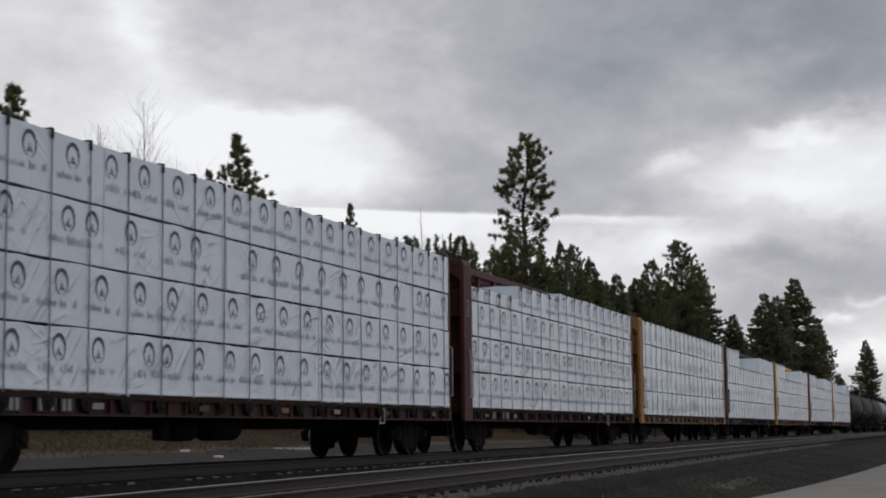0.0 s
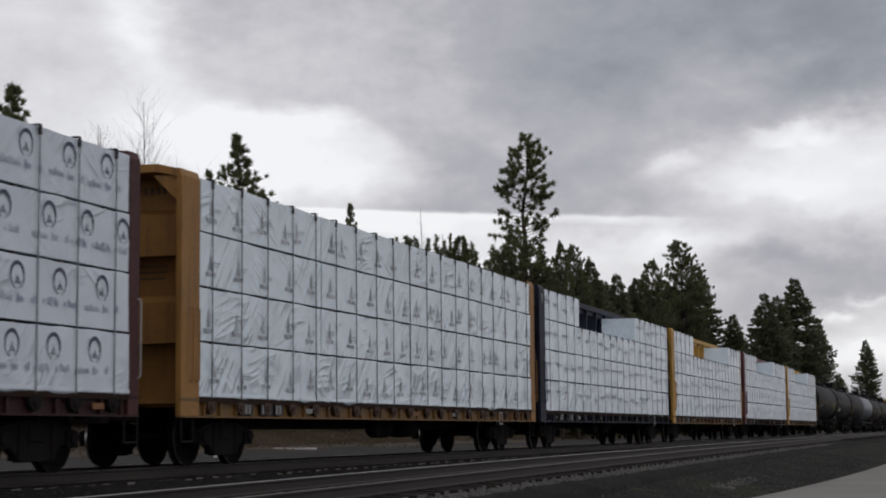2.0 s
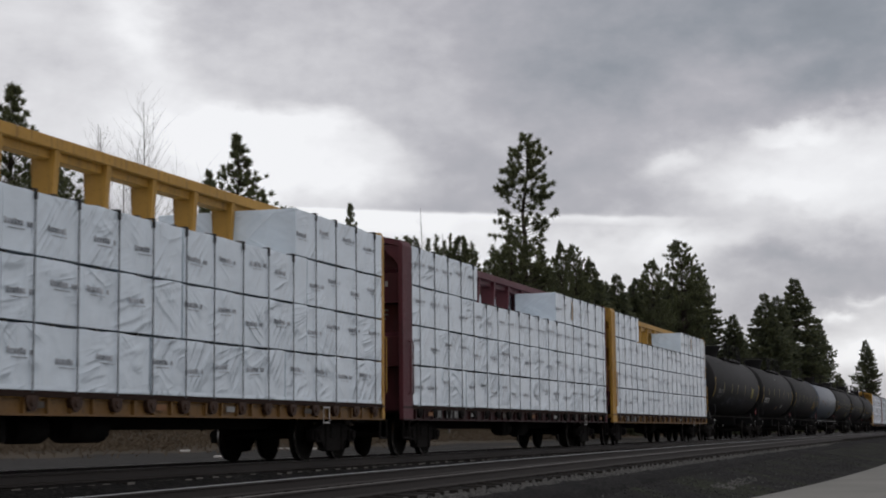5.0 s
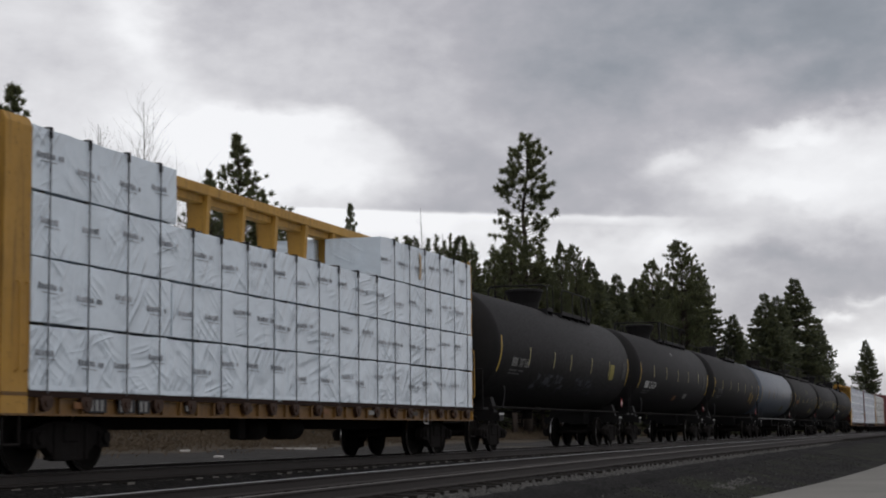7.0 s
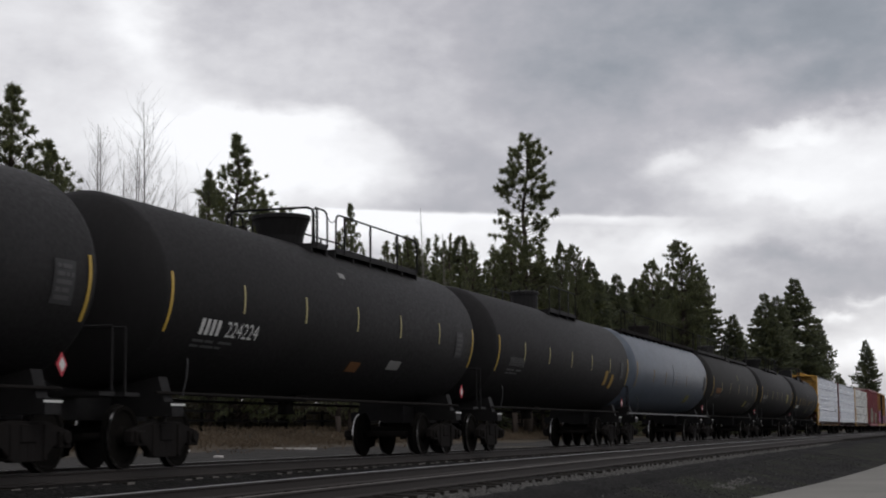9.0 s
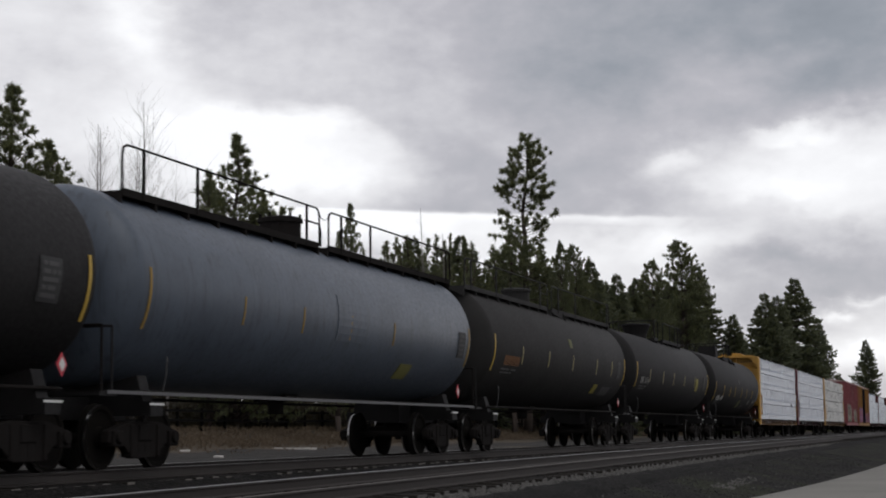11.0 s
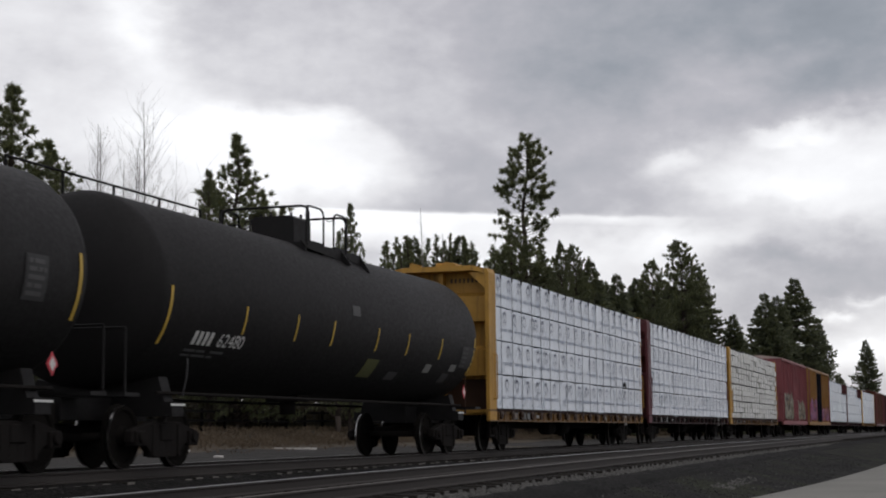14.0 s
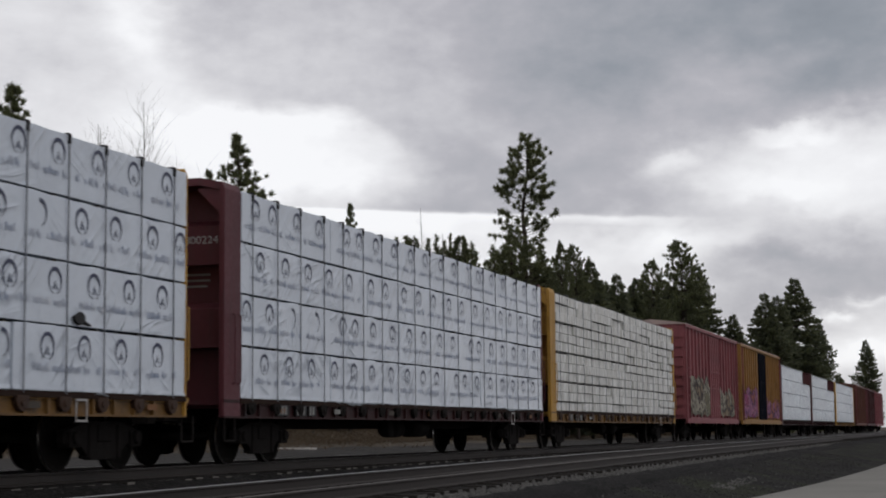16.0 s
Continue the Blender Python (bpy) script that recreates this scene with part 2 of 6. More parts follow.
def wrap_material(name, tint, crease=1.0, calm=0.0):
    """White woven plastic lumber wrap: pulled tight, with fans of creases that glint and slack places."""
    m, k, b = material(name)
    x, y, z = k.xyz(k.coord())
    y = k.add(y, k.mul(x, 0.8))
    rnd = k.random()
    off = k.mul(rnd, 700.0)

    def fan(angle, along, across, shift, sharp, lo, hi):
        c, s = math.cos(radians(angle)), math.sin(radians(angle))
        p = k.add(k.mul(y, c), k.mul(z, s))
        q = k.sub(k.mul(z, c), k.mul(y, s))
        q = k.add(q, k.mul(k.noise(k.join(k.add(off, shift + 3.0), k.mul(y, 0.9), k.mul(z, 0.9)), 1.0, 1, 0.5), 0.22))
        n = k.noise(k.join(k.add(off, shift), k.mul(p, along), k.mul(q, across)), 1.0, 2, 0.5)
        ridge = k.math("POWER", k.math("MAXIMUM", k.sub(1.0, k.math("ABSOLUTE", k.sub(k.mul(n, 2.6), 1.3))), 0.0), sharp)
        patch = k.ramp(k.noise(k.join(k.add(off, shift + 17.0), k.mul(y, 0.8), k.mul(z, 0.9)), 1.0, 2, 0.5), [(lo + calm, 0.0), (hi + calm, 1.0)])
        return k.mul(ridge, patch)
    height = k.add(fan(50, 0.26, 3.7, 0.0, 4.5, 0.41, 0.58), k.mul(fan(-32, 0.32, 3.2, 31.0, 4.5, 0.50, 0.66), 0.9))
    height = k.add(height, k.mul(fan(78, 0.5, 3.2, 57.0, 5.0, 0.47, 0.62), 0.7))
    height = k.add(height, k.mul(fan(14, 0.35, 3.4, 83.0, 4.5, 0.49, 0.63), 0.9))
    slack = k.noise(k.join(k.add(off, 5.0), k.mul(y, 0.8), z), 1.5, 2, 0.5)
    crumple = k.noise(k.join(k.add(off, 9.0), y, z), 5.5, 3, 0.6)
    fine = k.noise(k.join(off, y, z), 16.0, 3, 0.6)
    height = k.add(height, k.add(k.mul(slack, 1.15), k.add(k.mul(crumple, 0.26), k.mul(fine, 0.03))))
    dirt = k.ramp(k.noise(k.join(rnd, y, z), 1.1, 5, 0.65), [(0.3, 0.0), (0.8, 0.8)])
    col = k.mix(dirt, tint, tuple(c * 0.84 for c in tint))
    col = k.mix(k.mul(rnd, 0.3), col, tuple(c * 0.85 for c in tint))
    put(k, b, col, k.ramp(fine, [(0.3, 0.10), (0.7, 0.22)]), normal=k.bump(height, 0.41 * crease, 0.05), spec=0.7)
    return m


WRAP_EMBLEM = wrap_material("white_printed_wrap", (0.635, 0.70, 0.78), 0.95, 0.06)
WRAP_PLAIN = wrap_material("white_stamped_wrap", (0.72, 0.815, 0.89), 1.15, 0.035)


def ink(name, color, thin):
    """Print on the wrap, worn through in places."""
    m, k, b = material(name)
    f = k.noise(k.mapping(k.coord(), loc=(0, 0, 0)), 9.0, 4, 0.65)
    w = k.noise(k.join(k.mul(k.random(), 40.0), k.xyz(k.coord())[1], k.xyz(k.coord())[2]), 3.0, 2, 0.5)
    c = k.mix(k.ramp(k.add(k.mul(f, 0.5), k.mul(w, 0.5)), [(thin, 0.0), (thin + 0.22, 1.0)]), color, (0.60, 0.63, 0.67))
    put(k, b, c, 0.5)
    return m


EMBLEM_INK = ink("dark_emblem_ink", (0.042, 0.050, 0.10), 0.57)
CAPTION_INK = ink("faint_grey_blue_ink", (0.29, 0.345, 0.45), 0.42)
SPIRE_INK = ink("pale_grey_stamp_ink", (0.22, 0.25, 0.27), 0.42)
STAMP_INK = ink("grey_stamp_ink", (0.17, 0.19, 0.21), 0.44)


def lumber_material():
    m, k, b = material("pale_bundled_lumber")
    x, y, z = k.xyz(k.coord())
    rnd = k.mul(k.random(), 60.0)
    slat = k.noise(k.join(rnd, k.mul(y, 7.0), k.mul(z, 1.2)), 1.0, 3, 0.65)
    c = k.mix(k.ramp(slat, [(0.36, 0.0), (0.62, 1.0)]), (0.46, 0.46, 0.43), (0.88, 0.89, 0.87))
    c = k.mix(k.ramp(k.noise(k.join(rnd, k.mul(y, 2.0), z), 1.0, 4), [(0.42, 0), (0.75, 0.6)]), c, (0.44, 0.42, 0.36))
    put(k, b, c, 0.6, normal=k.bump(slat, 0.5, 0.03))
    return m


LUMBER = lumber_material()


def gravel_material(name, a, b_, c, scale, bump=0.8, green=0.0):
    m, k, b = material(name)
    o = k.coord()
    v = k.n.new("ShaderNodeTexVoronoi")
    v.inputs["Scale"].default_value = scale
    k.link(o, v.inputs["Vector"])
    stone = k.xyz(v.outputs["Color"])[0]
    col = k.ramp(stone, [(0.0, a), (0.6, b_), (1.0, c)])
    big = k.noise(o, 0.6, 5, 0.6)
    col = k.mix(k.ramp(big, [(0.35, 0.0), (0.7, 0.55)]), col, tuple(x * 0.6 for x in a))
    if green:
        col = k.mix(k.mul(k.ramp(k.noise(k.mapping(o, loc=(5, 9, 0)), 0.45, 6, 0.65), [(0.48, 0.0), (0.62, 1.0)]), green), col, (0.055, 0.065, 0.03))
    put(k, b, col, 0.9, normal=k.bump(k.sub(1.0, v.outputs["Distance"]), bump, 0.03), spec=0.06)
    return m


BALLAST = gravel_material("dark_basalt_ballast", (0.009, 0.0087, 0.0083), (0.018, 0.0173, 0.0165), (0.042, 0.040, 0.0385), 22)
GRAVEL = gravel_material("grey_road_gravel", (0.0135, 0.0132, 0.0127), (0.024, 0.0236, 0.0225), (0.047, 0.045, 0.042), 30, green=0.35)
PALE_GRAVEL = gravel_material("pale_yard_gravel", (0.045, 0.043, 0.041), (0.060, 0.058, 0.055), (0.080, 0.077, 0.073), 18)


def path_material():
    m, k, b = material("pale_worn_asphalt")
    o = k.coord()
    big = k.noise(o, 0.35, 5, 0.6)
    fine = k.noise(o, 40, 3, 0.7)
    c = k.mix(k.ramp(big, [(0.32, 0.0), (0.68, 1.0)]), (0.138, 0.134, 0.117), (0.200, 0.194, 0.170))
    c = k.mix(k.ramp(k.noise(o, 3.2, 5, 0.7), [(0.5, 0.0), (0.72, 0.45)]), c, (0.105, 0.10, 0.088))
    c = k.mix(k.ramp(fine, [(0.4, 0.0), (0.7, 0.4)]), c, (0.14, 0.135, 0.118))
    put(k, b, c, 0.85, normal=k.bump(fine, 0.3, 0.004))
    return m


PATH_MAT = path_material()


def earth_material():
    m, k, b = material("dry_grass_soil")
    o = k.coord()
    big = k.noise(o, 0.15, 6, 0.65)
    fine = k.noise(o, 5, 5, 0.7)
    c = k.mix(k.ramp(big, [(0.35, 0), (0.65, 1)]), (0.080, 0.064, 0.048), (0.062, 0.052, 0.040))
    c = k.mix(k.ramp(fine, [(0.4, 0.0), (0.75, 0.6)]), c, (0.10, 0.084, 0.06))
    put(k, b, c, 0.95, normal=k.bump(fine, 0.6, 0.05), spec=0.2)
    return m


EARTH = earth_material()
STRAW = plain("dry_straw_grass", (0.145, 0.113, 0.08), 0.95, spread=0.4, scale=0.25, spec=0.1)
TIE_WOOD = plain("creosoted_tie_wood", (0.026, 0.0235, 0.021), 0.95, spread=0.4, scale=5, spec=0.06)
FENCE_WOOD = plain("blackened_fence_wood", (0.008, 0.0075, 0.007), 0.95, spread=0.4, scale=5, spec=0.05)
TIE_END = plain("bleached_tie_wood", (0.12, 0.11, 0.10), 0.85, spread=0.4, scale=5)
RAIL_SIDE = plain("rusty_rail_web", (0.022, 0.017, 0.014), 0.75, spread=0.3)
RAIL_DULL = plain("rust_filmed_rail_head", (0.10, 0.085, 0.075), 0.5, 0.6, spread=0.3)
TIE_PALE = plain("sun_bleached_tie_end", (0.064, 0.060, 0.055), 0.85, spread=0.6, scale=4)
RAIL_TOP = plain("polished_rail_head", (0.36, 0.355, 0.35), 0.36, 1.0, spread=0.1)
CONCRETE = plain("pale_concrete", (0.5, 0.48, 0.45), 0.85)


def needle_material(name, dark, light):
    """Needles let some of the sky's light through."""
    m, k, b = material(name)
    f = k.n.new("ShaderNodeNewGeometry").outputs["Random Per Island"]
    big = k.noise(k.coord(), 0.6, 3)
    c = k.mix(k.ramp(f, [(0.0, 0.0), (1.0, 1.0)]), dark, light)
    c = k.mix(k.mul(big, 0.6), c, dark)
    put(k, b, c, 0.6, spec=0.3)
    thin = k.n.new("ShaderNodeBsdfTranslucent")
    k.link(k.mix(1.0, c, (1.0, 0.95, 0.5), "MULTIPLY"), thin.inputs["Color"])
    both = k.n.new("ShaderNodeMixShader")
    both.inputs[0].default_value = 0.4
    k.link(b.outputs[0], both.inputs[1]), k.link(thin.outputs[0], both.inputs[2])
    k.link(both.outputs[0], k.n["Material Output"].inputs["Surface"])
    return m


PINE_GREEN = needle_material("pine_needles", (0.085, 0.10, 0.064), (0.24, 0.26, 0.15))
FIR_GREEN = needle_material("fir_needles", (0.07, 0.083, 0.06), (0.20, 0.22, 0.14))
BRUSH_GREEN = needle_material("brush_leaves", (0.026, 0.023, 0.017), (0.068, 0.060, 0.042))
BARK = plain("dark_conifer_bark", (0.055, 0.042, 0.034), 0.9, spread=0.35, scale=6)
PALE_BARK = plain("grey_bare_bark", (0.17, 0.155, 0.145), 0.85, spread=0.3, scale=6)
SCRIBBLE = plain("chalky_spray_paint", (0.042, 0.046, 0.054), 0.8)
STENCIL_YELLOW = plain("faded_yellow_stencil_paint", (0.30, 0.19, 0.04), 0.7)
PLACARD_OLIVE = plain("olive_drab_placard_paint", (0.10, 0.105, 0.035), 0.7)
PLACARD_DULL = plain("dull_yellow_placard_paint", (0.17, 0.16, 0.04), 0.7)


# ---------------------------------------------------------------- ground and tracks
def sag(y):
    """The near track lies a little lower towards the camera."""
    return -0.17 * math.exp(-(max(y, 16.0) - 16.0) / 28.0)


def path_edge(y):
    return -3.4 - 2.0 * math.exp(-(max(y, 4.0) - 30.0) / 20.0) if y > 4 else -10.8


def strip(name, rows, ys, mat, label, rough=0.0, seed=0):
    """A sheet along the line: rows(y) gives the cross-section as (x, z) points."""
    rng = random.Random(seed)
    verts, faces = [], []
    n = 0
    for y in ys:
        row = rows(y)
        n = len(row)
        for i, (x, z) in enumerate(row):
            j = rough if 0 < i < n - 1 else 0.0
            verts.append((x + rng.uniform(-j, j), y, z + rng.uniform(-j, j)))
    for r in range(len(ys) - 1):
        for i in range(n - 1):
            a = r * n + i
            faces.append((a, a + 1, a + n + 1, a + n))
    me = bpy.data.meshes.new(name)
    me.from_pydata(verts, [], faces)
    me.materials.append(mat)
    for p in me.polygons:
        p.use_smooth = True
    return tagged(new(name, me), label, name.replace("_", " "), kind="structure")


def spaced(a, b, first, grow):
    out, step = [a], first
    while out[-1] < b:
        out.append(min(b, out[-1] + step))
        step *= grow
    return out


FAR_YS = [-400, -150, -60, -20] + spaced(0, 4000, 2.0, 1.05)
NEAR_YS = [-200, -60, -20, 0] + spaced(6, 1500, 0.35, 1.02)


def lerp_profile(points, x):
    for (x0, z0), (x1, z1) in zip(points, points[1:]):
        if x0 <= x <= x1:
            return z0 + (z1 - z0) * (x - x0) / (x1 - x0)
    return points[-1][1]


FOOT = [(-3000, 0.9), (-120, 0.8), (-60, 0.65), (-40, 0.45), (-34, 0.10), (-28.5, -0.24), (-24, -0.36), (3000, -1.1)]      # where the trees root
GROUND = [(-3000, 1.2), (-120, 1.1), (-60, 1.0), (-42, 0.90), (-37.5, 0.78), (-35.3, 0.62), (-33.2, 0.16), (-31.5, -0.08), (-28.5, -0.24), (-24, -0.36), (-17, -0.58), (-15, -0.66), (-6.5, -0.80),
          (-4.8, -1.06), (2, -1.08), (40, -1.1), (3000, -1.1)]
GX = [-3000, -600, -200, -120, -80, -60, -50, -44] + [-40 + 0.8 * i for i in range(32)] + [-14, -11, -8, -6.5, -4.8, -3, 0, 4, 12, 40, 150, 600, 3000]


def ground_height(x, y):
    z = lerp_profile(GROUND, x)
    if x < -17:
        z += 0.10 * noise.noise(Vector((x * 0.16, y * 0.16, 3.0)))
    return z


strip("ground", lambda y: [(x, ground_height(x, y)) for x in GX], FAR_YS, EARTH, "brown dry-grass ground beside the railway line")
strip("yard_gravel", lambda y: [(x, ground_height(x, y) + 0.03 - (0.1 if i in (0, 9) else 0)) for i, x in enumerate(
    (-31.2 + 1.2 * noise.noise(Vector((0, y * 0.1, 0))), -29, -27, -25, -23, -21, -19, -18, -17, -15.2))], [y for y in NEAR_YS if y > 14], PALE_GRAVEL, "pale flat gravel strip behind the far track")
strip("ballast_far", lambda y: [(-15.7, -0.75), (-15.2, -0.56), (-14.75, -0.24), (-14.5, -0.2), (-13.2, -0.175), (-12.1, -0.185), (-11.88, -0.205), (-11.0, -0.52), (-10.75, -0.75)],
      NEAR_YS, BALLAST, "dark crushed-stone ballast bed of the far track", 0.02, 1)
strip("ballast_near", lambda y: [(-10.95, -0.75), (-10.75, -0.5 + sag(y) * 0.5), (-10.2, -0.24 + sag(y)), (-10.0, -0.2 + sag(y)), (-8.7, -0.195 + sag(y)), (-7.6, -0.24 + sag(y)),
                                 (-7.38, -0.31 + sag(y)), (-6.6, -0.47 + sag(y) * 0.6), (-6.3, -0.85)], NEAR_YS, BALLAST, "dark crushed-stone ballast bed of the near track", 0.02, 2)
strip("shoulder", lambda y: [(-6.9, -0.42 + sag(y) * 0.8)] + [(-6.9 + (path_edge(y) + 6.9) * f, (-0.42 + sag(y) * 0.8) * (1 - f) - 1.0 * f - 0.02) for f in (0.15, 0.3, 0.45, 0.6, 0.75, 0.9, 1.0)]
      + [(path_edge(y) + 0.25, -1.08)], NEAR_YS, GRAVEL, "grey gravel shoulder sloping down from the track", 0.015, 3)
strip("path", lambda y: [(path_edge(y) - 0.05, -1.03), (path_edge(y) + 0.08, -0.995), (path_edge(y) + 1.0, -0.985), (-1.0, -0.98), (1.0, -0.98), (3.2, -0.99), (3.4, -1.1)],
      NEAR_YS, PATH_MAT, "pale worn asphalt path beside the gravel shoulder", 0.0, 4)


def rail_mesh(key, drop):
    outline = [(-0.07, -0.17), (0.07, -0.17), (0.07, -0.155), (0.012, -0.135), (0.012, -0.04), (0.036, -0.03), (0.036, -0.006), (0.028, 0.0),
               (-0.028, 0.0), (-0.036, -0.006), (-0.036, -0.03), (-0.012, -0.04), (-0.012, -0.135), (-0.07, -0.155)]
    ys = [-200, -20] + spaced(0, 1500, 1.0, 1.04)
    verts = [(x, y, z + drop(y)) for y in ys for x, z in outline]
    n, faces, top = len(outline), [], []
    for r in range(len(ys) - 1):
        for i in range(n):
            j = (i + 1) % n
            faces.append((r * n + i, r * n + j, (r + 1) * n + j, (r + 1) * n + i))
            top.append(1 if i in (6, 7, 8) else 0)
    me = bpy.data.meshes.new(key)
    me.from_pydata(verts, [], faces)
    me.materials.append(RAIL_SIDE), me.materials.append(RAIL_TOP)
    for p, t in zip(me.polygons, top):
        p.material_index = t
    return me


def build_track(name, cx, drop, label, first, count, seed, cant=0.0, ends=None, dull=False):
    track = tagged(new(name), label, "railway track", kind="structure")
    track.matrix_basis = pose(cx, 0, 0)
    me = rail_mesh("rail", drop)
    for side in (-0.7525, 0.7525):
        rail = part("rail", me, track, (side, 0, -cant * (side + 0.7525)))
        if dull and side > 0:
            rail.data = me.copy()
            rail.data.materials[1] = RAIL_DULL
    rng = random.Random(seed)

    def draw(bm):
        box(bm, -1.27, 1.27, -0.115, 0.115, -0.17, 0.0)
        for s in (-1, 1):
            box(bm, s * 0.7525 - 0.17, s * 0.7525 + 0.17, -0.09, 0.09, 0.001, 0.016)
    tie = shape(("tie", name), draw, TIE_WOOD, ends or TIE_END, bevel=0.012)
    for p in tie.polygons:
        p.material_index = 1 if abs(p.normal.x) > 0.7 and abs(p.center.x) > 1.2 else 0
    for i in range(count):
        y = first + i * 0.5
        part("tie", tie, track, pose(rng.uniform(-0.06, 0.06), y + rng.uniform(-0.03, 0.03), -0.172 + drop(y) - rng.uniform(0.0, 0.02) - cant * 0.7525, 0, math.degrees(cant), rng.uniform(-1.2, 1.2)))
    rest = bmesh.new()
    y = first + count * 0.5
    while y < 420:
        box(rest, -1.27, 1.27, y - 0.115, y + 0.115, -0.34 + drop(y), -0.168 + drop(y))
        y += 0.5
    far = bpy.data.meshes.new("far_ties")
    rest.to_mesh(far), rest.free()
    far.materials.append(TIE_WOOD)
    tagged(part("far_ties", far, track), kind="stuff")


build_track("track_near", NEAR_X, sag, "near railway track with bright rails on wooden ties", 12.0, 190, 5, 0.0266, TIE_PALE, True)
build_track("track_far", TRACK_X, lambda y: 0.0, "far railway track that carries the train", 18.0, 170, 6)


# ---------------------------------------------------------------- trees
def tri_mesh(name, verts, faces, mat):
    me = bpy.data.meshes.new(name)
    me.from_pydata(verts, [], faces)
    me.materials.append(mat)
    return me


def tuft(rng, verts, faces, c, size, count, along=(0, 0, 0.35), wide=1.0):
    """A brush of needles round a twig's end, drawn out along the twig."""
    ax = Vector(along)
    for _ in range(count):
        d = Vector((rng.gauss(0, 1), rng.gauss(0, 1), rng.gauss(0, 0.9))) * 0.62 + ax
        d.normalize()
        s = d.orthogonal().normalized()
        s.rotate(Matrix.Rotation(rng.uniform(0, 6.28), 3, d))
        l, w = size * rng.uniform(0.55, 1.1), size * rng.uniform(0.035, 0.075) * wide
        o = c + ax * rng.uniform(-0.35, 0.35) * size
        b = len(verts)
        verts.extend((o - s * w, o + s * w, o + d * l))
        faces.append((b, b + 1, b + 2))


